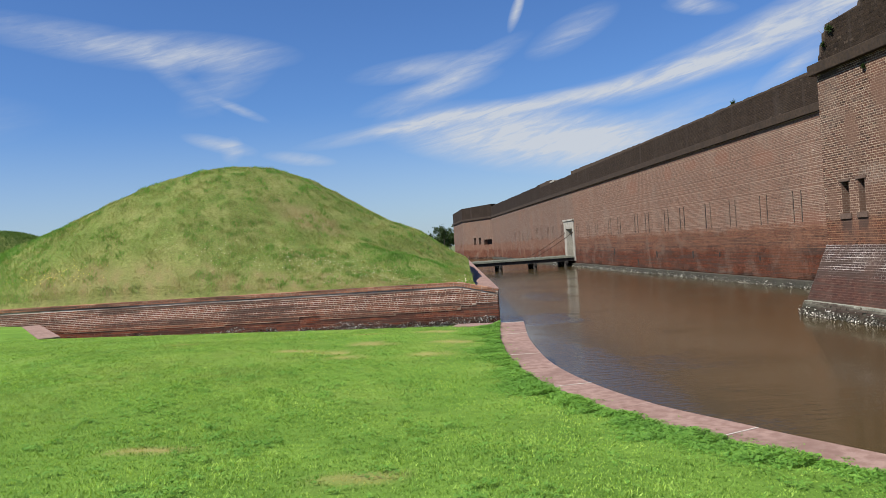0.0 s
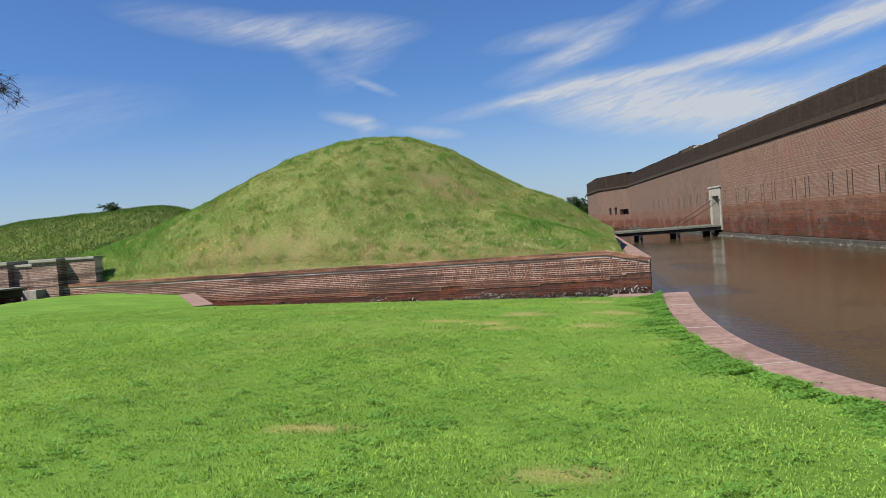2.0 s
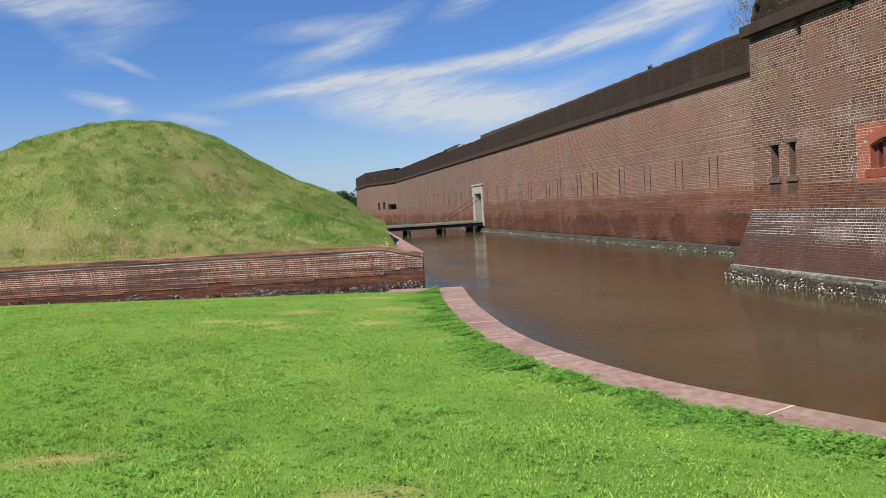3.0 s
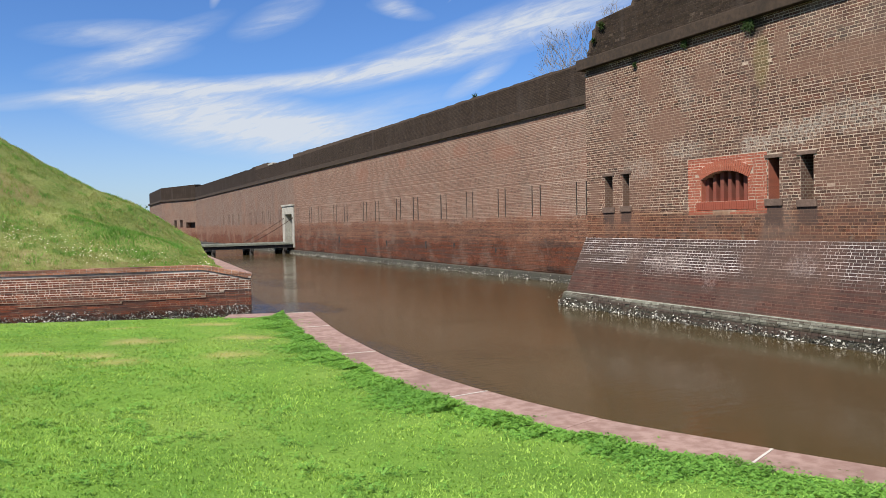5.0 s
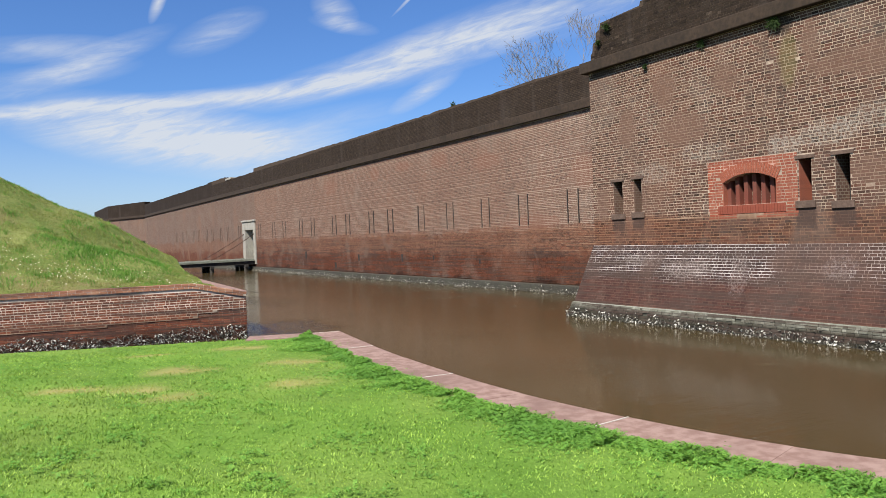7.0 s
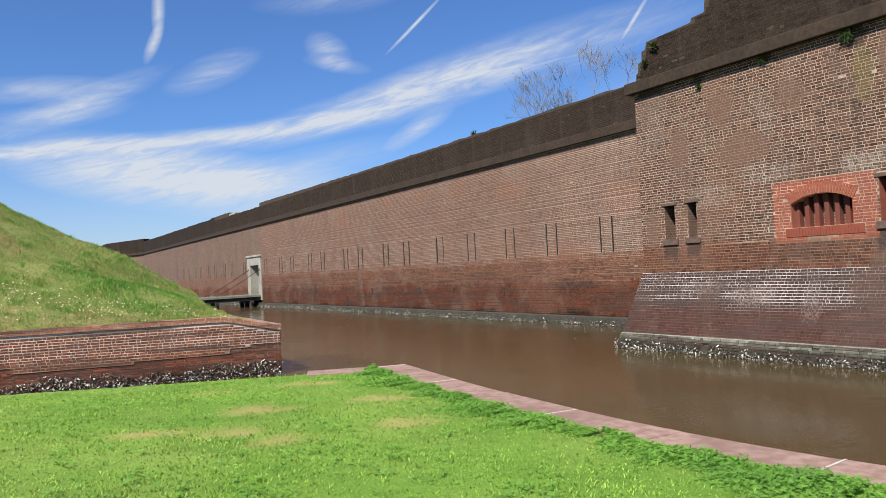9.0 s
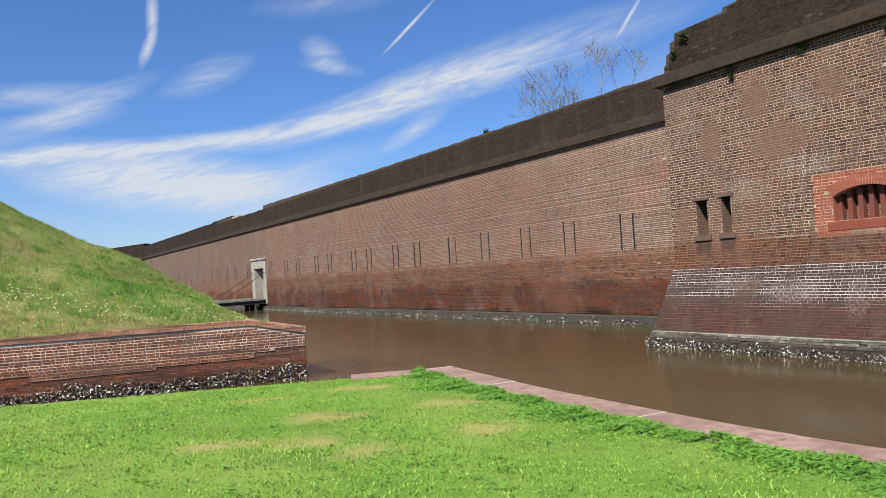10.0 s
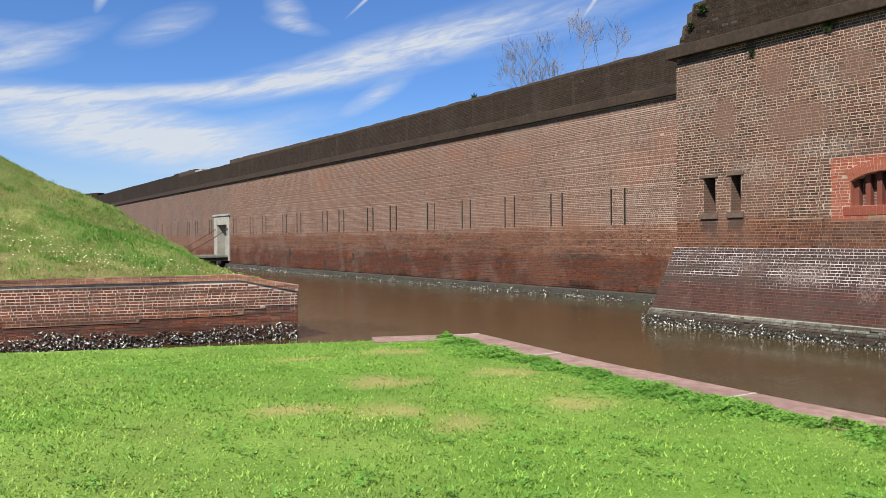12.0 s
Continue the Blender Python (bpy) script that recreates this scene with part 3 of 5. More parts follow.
def ripple(x, y, s):
    return np.sin(x * s + 1.3 * np.sin(y * s * 0.7)) * np.cos(y * s * 0.83 + np.sin(x * s * 0.61))


def lawn_z(x, y):
    d = bank_distance(x, y)
    return 0.06 + 0.07 * np.minimum(d, 8.5) + 0.055 * np.clip(10 - y, 0, 14) * np.clip((d - 0.6) / 3.4, 0, 1) + 0.018 * ripple(x, y, 0.9) * np.clip(d, 0, 1) - 0.085 * np.clip(-19.5 - x, 0, 4.5)


PATCHES = [(0.06, 7.08, 0.42, 0.22), (-0.2, 18.2, 0.55, 0.3), (1.7, 18.4, 0.5, 0.35), (-0.6, 16.1, 0.4, 0.25), (-0.97, 16.8, 0.42, 0.28), (0.96, 16.45, 0.55, 0.25),
           (-1.75, 16.9, 0.5, 0.22), (-0.3, 20.2, 0.5, 0.3), (-2.1, 8.6, 0.3, 0.15), (1.3, 20.6, 0.6, 0.3), (-4.6, 19.0, 0.6, 0.3)]


def lawn_dry(x, y):
    v = np.zeros(x.shape)
    for cx, cy, a, b in PATCHES:
        r = ((x - cx) / a) ** 2 + ((y - cy) / b) ** 2 + 0.35 * ripple(x, y, 9.0)
        v = np.maximum(v, 0.85 * np.clip(1.25 - r, 0, 1))
    # patchy straw tint in the turf towards the moat's corner
    pale = np.clip((y - 8.5) / 4, 0, 1) * np.clip((x + 12) / 6, 0, 1)
    return np.maximum(v, pale * np.clip(0.05 + 0.07 * ripple(x, y, 0.8) + 0.07 * ripple(x, y, 2.9), 0, 0.3))


def strip(name, pts_in, pts_out, z, thick, material):
    bm = bmesh.new()
    rows = [[bm.verts.new((p[0], p[1], zz)) for p in line] for line, zz in ((pts_in, z - thick), (pts_in, z), (pts_out, z), (pts_out, z - thick))]
    for r, s in zip(rows, rows[1:] + rows[:1]):
        for k in range(len(r) - 1):
            bm.faces.new((r[k], r[k + 1], s[k + 1], s[k]))
    bm.faces.new([r[0] for r in rows][::-1])
    bm.faces.new([r[-1] for r in rows])
    return bm


# ---- ground and water ----
xs = np.array([-3000, -800, -250, -120, -70, -65, 70, 75, 130, 300, 800, 3000.0])
ys = np.array([-3000, -800, -250, -75, -70, 235, 240, 330, 500, 900, 3000.0])
gx, gy = np.meshgrid(xs, ys)
gz = np.where((np.abs(gx - 2.5) < 68) & (gy > -71) & (gy < 236), -1.9, 0.1)
idx = np.arange(gx.size).reshape(gx.shape)
quads = np.stack([idx[:-1, :-1], idx[:-1, 1:], idx[1:, 1:], idx[1:, :-1]], -1).reshape(-1, 4)
tagged(new("ground", mesh_of("ground", np.stack([gx, gy, gz], -1).reshape(-1, 3), quads, m_ground)), "flat grassy island ground reaching the horizon", "ground", kind="structure")
bm = bmesh.new()
bmesh.ops.create_grid(bm, x_segments=1, y_segments=1, size=1, matrix=Matrix.Translation((2.5, 82.5, WATER)) @ Matrix.Diagonal((67, 152, 1, 1)))
tagged(part("water", bm, m_water), "still muddy brown moat water with faint ripples", "water", kind="structure")

# ---- lawn ----
h = 0.35
lx, ly = np.meshgrid(np.arange(-60, 8.0, h), np.arange(-60, 38.0, h))
keep = inside(lx, ly)
near = bank_distance(lx, ly)
ok = keep | (near < h * 0.9)
lz = lawn_z(lx, ly)
# pull the outermost points onto the edge
for j, i in zip(*np.where(ok & ~keep)):
    p, best, spot = np.array([lx[j, i], ly[j, i]]), 1e9, None
    for a, b in zip(RING, np.roll(RING, -1, 0)):
        d = b - a
        t = np.clip(((p - a) @ d) / (d @ d), 0, 1)
        q = a + t * d
        r = np.linalg.norm(p - q)
        if r < best:
            best, spot = r, q
    lx[j, i], ly[j, i] = spot
lz = lawn_z(lx, ly)
idx = np.arange(lx.size).reshape(lx.shape)
full = ok[:-1, :-1] & ok[:-1, 1:] & ok[1:, 1:] & ok[1:, :-1]
quads = np.stack([idx[:-1, :-1], idx[:-1, 1:], idx[1:, 1:], idx[1:, :-1]], -1)[full]
used, quads = np.unique(quads, return_inverse=True)
lv = np.stack([lx.ravel(), ly.ravel(), lz.ravel()], 1)[used]
lawn = tagged(new("lawn", mesh_of("lawn", lv, quads.reshape(-1, 4), m_lawn, lawn_dry(lv[:, 0], lv[:, 1]))), "bright green mown lawn sloping to the moat with dry patches", "lawn", kind="structure")
for p in lawn.data.polygons:
    p.use_smooth = True

# retaining wall under the lawn's edge
bm = bmesh.new()
rows = [[bm.verts.new((x, y, z)) for x, y in BANK] for z in (0.02, -1.9)]
for k in range(len(BANK) - 1):
    bm.faces.new((rows[0][k], rows[0][k + 1], rows[1][k + 1], rows[1][k]))
bmesh.ops.solidify(bm, geom=bm.faces[:], thickness=0.3)
tagged(part("moat_wall", bm, m_slime), "brick moat wall under the lawn with dark tide stain", "wall", kind="structure")

# ---- fort walls ----


def grid_wall(name, spans_a, spans_z, holes, place, depth, material, parent=None):
    """A thick wall cut into cells along and up, with holes (a0, a1, z0, z1) left through it. place(a, z, d) gives the spot, d going into the wall."""
    cuts_a = sorted({*spans_a, *(v for hh in holes for v in hh[:2])})
    cuts_z = sorted({*spans_z, *(v for hh in holes for v in hh[2:])})
    bm = bmesh.new()
    seen = {}

    def vert(a, z, d):
        key = (round(a, 4), round(z, 4), d)
        if key not in seen:
            seen[key] = bm.verts.new(place(a, z, d))
        return seen[key]

    def solid(i, j):
        if not (0 <= i < len(cuts_a) - 1 and 0 <= j < len(cuts_z) - 1):
            return False
        a, z = (cuts_a[i] + cuts_a[i + 1]) / 2, (cuts_z[j] + cuts_z[j + 1]) / 2
        return not any(a0 < a < a1 and z0 < z < z1 for a0, a1, z0, z1 in holes)

    for i in range(len(cuts_a) - 1):
        for j in range(len(cuts_z) - 1):
            if not solid(i, j):
                continue
            a0, a1, z0, z1 = cuts_a[i], cuts_a[i + 1], cuts_z[j], cuts_z[j + 1]
            bm.faces.new([vert(a0, z0, 0), vert(a1, z0, 0), vert(a1, z1, 0), vert(a0, z1, 0)])
            bm.faces.new([vert(a0, z0, depth), vert(a0, z1, depth), vert(a1, z1, depth), vert(a1, z0, depth)])
            for di, dj, e in ((-1, 0, (a0, z0, a0, z1)), (1, 0, (a1, z1, a1, z0)), (0, -1, (a1, z0, a0, z0)), (0, 1, (a0, z1, a1, z1))):
                if not solid(i + di, j + dj):
                    bm.faces.new([vert(e[0], e[1], 0), vert(e[2], e[3], 0), vert(e[2], e[3], depth), vert(e[0], e[1], depth)])
    return part(name, bm, material, parent)


def lay(a0, a1, z0, z1, place, holes=(), course=0.081, seed=1, proud=0.006, missing=0.0, keep=None, joint=0.013, uneven=0.005):
    """Brick boxes in Flemish bond: corners of each brick, front and sides. place(a, z, d): d negative comes out of the wall."""
    rng = np.random.default_rng(seed)
    out = []
    row = int(math.floor(z0 / course))
    while row * course < z1 - 0.02:
        zb = row * course + rng.uniform(-0.5, 0.5) * uneven
        gap = joint + rng.uniform(-0.5, 0.5) * uneven
        a = a0 - 0.3 + (0.0 if row % 2 else 0.155) + rng.uniform(-0.07, 0.07)
        k = row % 2
        while a < a1:
            ln = (0.205, 0.1)[k % 2] * rng.uniform(0.93, 1.06)
            b0, b1, c0, c1 = max(a, a0), min(a + ln, a1), max(zb, z0), min(zb + course - gap, z1)
            k += 1
            for p0, p1, q0, q1 in holes:
                if b1 > p0 and b0 < p1 and c1 > q0 + 0.03 and c0 < q1 - 0.03:
                    if b0 < p0 - 0.03:
                        b1 = p0
                    elif b1 > p1 + 0.03:
                        b0 = p1
                    else:
                        b1 = b0
            if b1 - b0 > 0.03 and c1 - c0 > 0.02:
                if rng.random() >= missing and (keep is None or keep(b0, c0)):
                    j = rng.uniform(-0.0022, 0.0022, 8)
                    dd = -proud * rng.uniform(0.2, 1.5)
                    out.append([(b0 + j[0], c0 + j[1], dd), (b1 + j[2], c0 + j[3], dd), (b1 + j[4], c1 + j[5], dd), (b0 + j[6], c1 + j[7], dd)])
            a += ln + joint * 0.8
        row += 1
    return out


def brick_mesh(name, bricks, place, material, back=0.01):
    v, f = [], []
    for q in bricks:
        o = len(v)
        v += [place(a, z, d) for a, z, d in q] + [place(a, z, back) for a, z, d in q]
        f += [(o, o + 1, o + 2, o + 3), (o, o + 4, o + 5, o + 1), (o + 1, o + 5, o + 6, o + 2), (o + 2, o + 6, o + 7, o + 3), (o + 3, o + 7, o + 4, o)]
    return mesh_of(name, [tuple(p) for p in v], f, material)


def on_curtain(a, z, d):
    return Vector((CURTAIN + d, a, z))


def on_bastion(a, z, d):
    return Vector((BASTION + d, a, z))


def on_batter(a, z, d):
    """The battered foot: it leans out on its face, and at the corner along the flank too."""
    low = (1.46 - z) / 1.96
    return Vector((BASTION - 0.60 * low + d, a + 0.42 * low * min(max(a - 26.5, 0.0), 1.1), z))


def flared(bm):
    """Spreads the footing's corner towards the water."""
    for v in bm.verts:
        low = (-0.47 - v.co.z) / 0.53
        if v.co.y > 27:
            v.co.y += 0.24 * low
        if v.co.x < BASTION - 0.3:
            v.co.x -= 0.12 * low
    return bm


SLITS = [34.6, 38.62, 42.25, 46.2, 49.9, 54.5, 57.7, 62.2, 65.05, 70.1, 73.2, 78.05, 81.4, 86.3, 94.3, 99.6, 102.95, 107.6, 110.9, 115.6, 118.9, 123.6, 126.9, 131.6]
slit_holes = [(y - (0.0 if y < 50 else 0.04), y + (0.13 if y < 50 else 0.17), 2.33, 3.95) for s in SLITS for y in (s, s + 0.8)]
DOOR = (88.95, 92.1, 0.05, 3.35)
gate_hole = (88.3, 93.1, -0.35, 4.4)
curtain = tagged(new("curtain_wall"), "long weathered brown brick fort wall above the moat", "wall", kind="structure")
grid_wall("mortar_core", [27.5, 88.2], [-1.9, 7.55], [hh for hh in slit_holes if hh[0] < 88], on_curtain, 1.2, m_curtain_mortar, curtain)
grid_wall("distant_brickwork", [88.2, 162.5], [-1.9, 7.55], [hh for hh in slit_holes if hh[0] > 88] + [(88.2, 93.1, -0.35, 4.4)], on_curtain, 1.2, m_far, curtain)
# near-black box just inside each slit; its colour paints the shade of the recess
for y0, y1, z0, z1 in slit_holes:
    part("loophole", box((CURTAIN + 0.03, y0 - 0.02, z0 - 0.003), (CURTAIN + 1.1, y1 + 0.02, z1 + 0.003)), m_slit_shade, curtain, "narrow loophole with its shade painted near-black")
# unseen near-black fill behind the curtain; its colour stands for the unlit inside
bm = bmesh.new()
add_box(bm, (CURTAIN + 1.22, 27.0, -1.9), (CURTAIN + 6, 88.0, 7.5))
add_box(bm, (CURTAIN + 1.22, 93.4, -1.9), (CURTAIN + 6, 165.0, 7.5))
add_box(bm, (CURTAIN + 1.22, 88.0, 4.6), (CURTAIN + 6, 93.4, 7.5))
add_box(bm, (CURTAIN + 4.5, 88.0, -1.9), (CURTAIN + 6, 93.4, 4.6))
part("dark_backing", bm, m_dark, curtain)


def profile_wall(name, line, base, front, back, material, parent):
    """A parapet along y whose broken top follows the line of (y, height)."""
    bm = bmesh.new()
    fr = [(bm.verts.new((front, y, base)), bm.verts.new((front, y, z))) for y, z in line]
    bk = [(bm.verts.new((back, y, base)), bm.verts.new((back, y, z))) for y, z in line]
    for k in range(len(line) - 1):
        bm.faces.new((fr[k][0], fr[k + 1][0], fr[k + 1][1], fr[k][1]))
        bm.faces.new((bk[k][0], bk[k][1], bk[k + 1][1], bk[k + 1][0]))
        bm.faces.new((fr[k][1], fr[k + 1][1], bk[k + 1][1], bk[k][1]))
    bm.faces.new((fr[0][0], fr[0][1], bk[0][1], bk[0][0]))
    bm.faces.new((fr[-1][0], bk[-1][0], bk[-1][1], fr[-1][1]))
    bmesh.ops.recalc_face_normals(bm, faces=bm.faces)
    return part(name, bm, material, parent)


rng = np.random.default_rng(5)
top = [(27.6, 9.55), (60.0, 9.62), (88.05, 9.85), (88.1, 9.5), (97.3, 9.5), (97.4, 9.62), (100.5, 9.62), (100.6, 9.95), (109.5, 9.95), (109.6, 9.85), (162.4, 9.95)]
line = []
for (a, za), (b, zb) in zip(top, top[1:]):
    k = max(1, int((b - a) / 0.7))
    line += [(a + (b - a) * i / k, za + (zb - za) * i / k + (rng.uniform(-0.035, 0.03) if i else 0)) for i in range(k)]
line.append(top[-1])
cutp = [i for i, p in enumerate(line) if p[0] < 108][-1]
profile_wall("parapet", line[:cutp + 1], 7.98, CURTAIN + 0.02, CURTAIN + 1.2, m_para_mortar, curtain)
profile_wall("parapet", line[cutp:], 7.98, CURTAIN + 0.02, CURTAIN + 1.2, m_para, curtain)
part("cordon", box((CURTAIN - 0.17, 27.5, 7.55), (CURTAIN + 1.2, 162.4, 7.97), 0.03), m_cordon, curtain, "projecting dark stone ledge")
# solid near-black blocks stand proud of the wall and paint each hole's shade
for y, z, w, hgt in ((43.4, 0.25, 0.16, 0.3), (53.2, 0.3, 0.3, 0.55), (60.6, 0.3, 0.3, 0.5), (65.3, -0.35, 0.4, 0.5), (72.4, 0.35, 0.4, 0.7), (48.8, 0.45, 0.2, 0.3)):
    part("weep_hole", box((CURTAIN - 0.016, y, z), (CURTAIN + 0.3, y + w, z + hgt), 0.03, wobble=0.05), m_dark, curtain, "weep hole painted as a near-black block")
part("broken_top", box((CURTAIN - 0.01, 97.6, 9.5), (CURTAIN + 1.1, 100.2, 9.72), 0.04, wobble=0.08), m_granite, curtain, "pale broken brick top")
part("plinth", box((CURTAIN - 0.35, 27.5, -1.9), (CURTAIN + 0.1, 162.3, -0.62), 0.05, wobble=0.05), m_slime, curtain, "tide-stained footing")

# near bastion
WIN = [(26.02, 26.47, 2.53, 3.61), (25.13, 25.5, 2.55, 3.63), (19.01, 19.38, 2.58, 3.67), (17.96, 18.36, 2.53, 3.67)]
ARCH = (20.06, 21.86, 2.57, 3.45)
PATCH = (19.42, 22.38, 2.2, 3.86)
bastion = tagged(new("near_bastion_wall"), "tall brick bastion with battered foot, barred embrasure and loopholes", "wall", kind="structure")
grid_wall("mortar_core", [-40.0, 27.5], [1.46, 7.5], WIN + [(20.06, 21.86, 2.57, 3.86)], on_bastion, 0.75, m_mortar, bastion)
grid_wall("batter_core", [-40.0, 26.5, 27.6], [-0.52, 0.2, 0.9, 1.459], [], on_batter, 0.7, m_batter_mortar, bastion)
# near-black fill behind the bastion face, coloured as the unlit inside
bm = bmesh.new()
add_box(bm, (BASTION + 0.76, -40, 1.5), (CURTAIN + 4, 27.4, 7.4))
part("dark_backing", bm, m_dark, bastion)
bm = bmesh.new()
add_box(bm, (BASTION + 0.01, 27.35, 1.4), (CURTAIN + 0.5, 27.49, 7.5))
part("flank_face", bm, m_far, bastion)
part("cordon", box((BASTION - 0.22, -40, 7.5), (BASTION + 1.2, 27.75, 7.88), 0.03, wobble=0.012), m_cordon, bastion, "projecting dark stone ledge")
prof = [(-40, 10.2), (15, 10.2), (20.5, 10.1), (23.3, 10.0), (23.35, 9.75), (24.35, 9.7), (24.4, 9.36), (24.9, 9.33), (24.95, 9.2), (26.85, 9.12), (26.9, 8.9), (27.08, 8.85), (27.1, 8.55), (27.25, 8.5), (27.3, 8.2), (27.38, 8.15), (27.4, 7.88)]
profile_wall("parapet", prof, 7.881, BASTION + 0.02, BASTION + 2.5, m_para_mortar, bastion)
part("plinth", flared(box((BASTION - 0.68, -40, -1.9), (BASTION + 0.1, 28.02, -0.5), 0.06, wobble=0.03)), m_slime, bastion, "tide-stained footing")
part("plinth_ledge", box((BASTION - 0.70, -40, -0.53), (BASTION - 0.2, 28.05, -0.485), 0.015, wobble=0.03), m_plinth, bastion, "lime-crusted ledge")
for k, (a0, a1, z0, z1) in enumerate(WIN):
    part("lintel", box((BASTION - 0.03, a0 - 0.1, z1), (BASTION + 0.3, a1 + 0.1, z1 + 0.1), 0.012), m_lintel, bastion, "stone lintel")
    part("sill", box((BASTION - 0.05, a0 - 0.1, z0 - 0.19), (BASTION + 0.3, a1 + 0.1, z0), 0.012), m_lintel, bastion, "stone sill")
    for y0_, y1_ in ((a0 - 0.01, a0 + 0.012), (a1 - 0.012, a1 + 0.01)):
        part("brick_jamb", box((BASTION + 0.006, y0_, z0), (BASTION + 0.56, y1_, z1)), m_red if k == 2 and y0_ > a0 + 0.1 else m_far, bastion)
    # near-black soffit and back panel paint the shade inside the window
    part("recess_soffit", box((BASTION + 0.31, a0 - 0.02, z1 - 0.01), (BASTION + 0.6, a1 + 0.02, z1 + 0.05)), m_dark, bastion)
    part("recess_shade_panel", box((BASTION + 0.55, a0 - 0.05, z0 - 0.05), (BASTION + 0.62, a1 + 0.05, z1 + 0.05)), m_dark, bastion)

# barred embrasure in a patch of newer brick
emb = tagged(new("embrasure"), "arched gun embrasure framed in newer red brick", "window", kind="structure")
cy, half = (ARCH[0] + ARCH[1]) / 2, (ARCH[1] - ARCH[0]) / 2
sag = 0.24
rad = (half * half + sag * sag) / (2 * sag)
zc = 3.45 - rad


def arch_z(y, r):
    return zc + math.sqrt(max(r * r - (y - cy) ** 2, 0))


bm = bmesh.new()
ks = [ARCH[0] + (ARCH[1] - ARCH[0]) * i / 12 for i in range(13)]
for a, b in zip(ks, ks[1:]):
    lo = [(BASTION, a, arch_z(a, rad)), (BASTION, b, arch_z(b, rad)), (BASTION, b, 3.861), (BASTION, a, 3.861)]
    fr = [bm.verts.new(p) for p in lo]
    bk = [bm.verts.new((BASTION + 0.75, p[1], p[2])) for p in lo]
    bm.faces.new(fr[::-1])
    bm.faces.new((fr[0], fr[1], bk[1], bk[0]))
part("arch_core", bm, m_red_mortar, emb)
part("recess_floor", box((BASTION + 0.02, ARCH[0] - 0.02, 2.45), (BASTION + 0.76, ARCH[1] + 0.02, 2.575)), m_red_mortar, emb)
part("recess_back", box((BASTION + 0.36, ARCH[0] - 0.05, 2.5), (BASTION + 0.7, ARCH[1] + 0.05, 3.6)), m_far, emb)
for k in range(6):
    y = ARCH[0] + 0.2 + k * 0.29
    part("brick_mullion", box((BASTION + 0.17, y, 2.57), (BASTION + 0.37, y + 0.13, 3.42), 0.01), m_mullion, emb, "brick mullion")
for sy, s in ((ARCH[0] - 0.001, -1), (ARCH[1] + 0.001, 1)):
    part("jamb", box((BASTION + 0.004, min(sy, sy - s * 0.03), 2.57), (BASTION + 0.6, max(sy, sy - s * 0.03), 3.3)), m_red, emb, "red brick jamb")

# far bastion
far = tagged(new("far_bastion_wall"), "distant projecting brick bastion with embrasures", "wall", kind="structure")
FI, FO, FE = Vector((21.0, 162.4, 0)), Vector((16.2, 178.0, 0)), Vector((16.25, 206.0, 0))


def along(p, q):
    t = (q - p).normalized()
    inn = Vector((-t.y, t.x, 0)) * -1

    def place(a, z, d):
        return p + t * a + inn * d + Vector((0, 0, z))
    return place, (q - p).length


for name, p, q, holes in (("flank", FI, FO, [(0.5, 4.6, 2.0, 3.1), (6.2, 7.4, 2.1, 3.6), (9.0, 10.2, 2.1, 3.6)]), ("face", FO, FE, [(6, 6.9, 1.6, 3.2), (13, 14, 1.6, 3.2)])):
    place, ln = along(p, q)
    grid_wall(name, [0, ln], [-1.9, 7.55], holes, place, 0.9, m_far, far)
    # near-black fill behind the far openings, coloured as the unlit inside
    bm = bmesh.new()
    add_box(bm, (0, 1.0, -1.8), (ln, 1.4, 7.4))
    x = (q - p).normalized()
    bm.transform(Matrix(((x.x, x.y, 0, p.x), (x.y, -x.x, 0, p.y), (0, 0, 1, 0), (0, 0, 0, 1))))
    part("dark_backing", bm, m_dark, far)
    for nm, lo, hi, mm in (("cordon", (-0.2, -0.28, 7.55), (ln + 0.2, 1.2, 7.97), m_cordon), ("parapet", (0, 0.02, 7.975), (ln, 1.2, 10.5), m_para)):
        bm = box(lo, hi, 0.03)
        bm.transform(Matrix(((x.x, x.y, 0, p.x), (x.y, -x.x, 0, p.y), (0, 0, 1, 0), (0, 0, 0, 1))))
        bmesh.ops.recalc_face_normals(bm, faces=bm.faces)
        part(nm, bm, mm, far)

# ---- gate and drawbridge ----
gate = tagged(new("fort_gate"), "tall pale granite doorway with weathered double door", "door", kind="structure")
for nm, lo, hi in (("jamb", (20.88, 88.2, -0.35), (21.9, 88.95, 3.35)), ("jamb", (20.88, 92.1, -0.35), (21.9, 93.2, 3.35)), ("lintel", (20.88, 88.2, 3.355), (21.9, 93.2, 4.25)), ("cornice", (20.78, 88.1, 4.255), (21.9, 93.3, 4.45)), ("threshold", (20.8, 88.95, -0.35), (22.2, 92.1, 0.05))):
    part(nm, box(lo, hi, 0.02), m_granite, gate)
for y0, y1, x0 in ((88.95, 90.5, 21.75), (90.53, 92.1, 21.75)):
    leafp = part("door_leaf", box((x0, y0, 0.06), (x0 + 0.1, y1, 3.34), 0.01), m_door, gate, "weathered grey-green door leaf")
    for z0 in (0.35, 1.35, 2.35):
        part("door_panel", box((x0 - 0.03, y0 + 0.2, z0), (x0 - 0.002, y1 - 0.2, z0 + 0.8), 0.01), m_door, leafp)

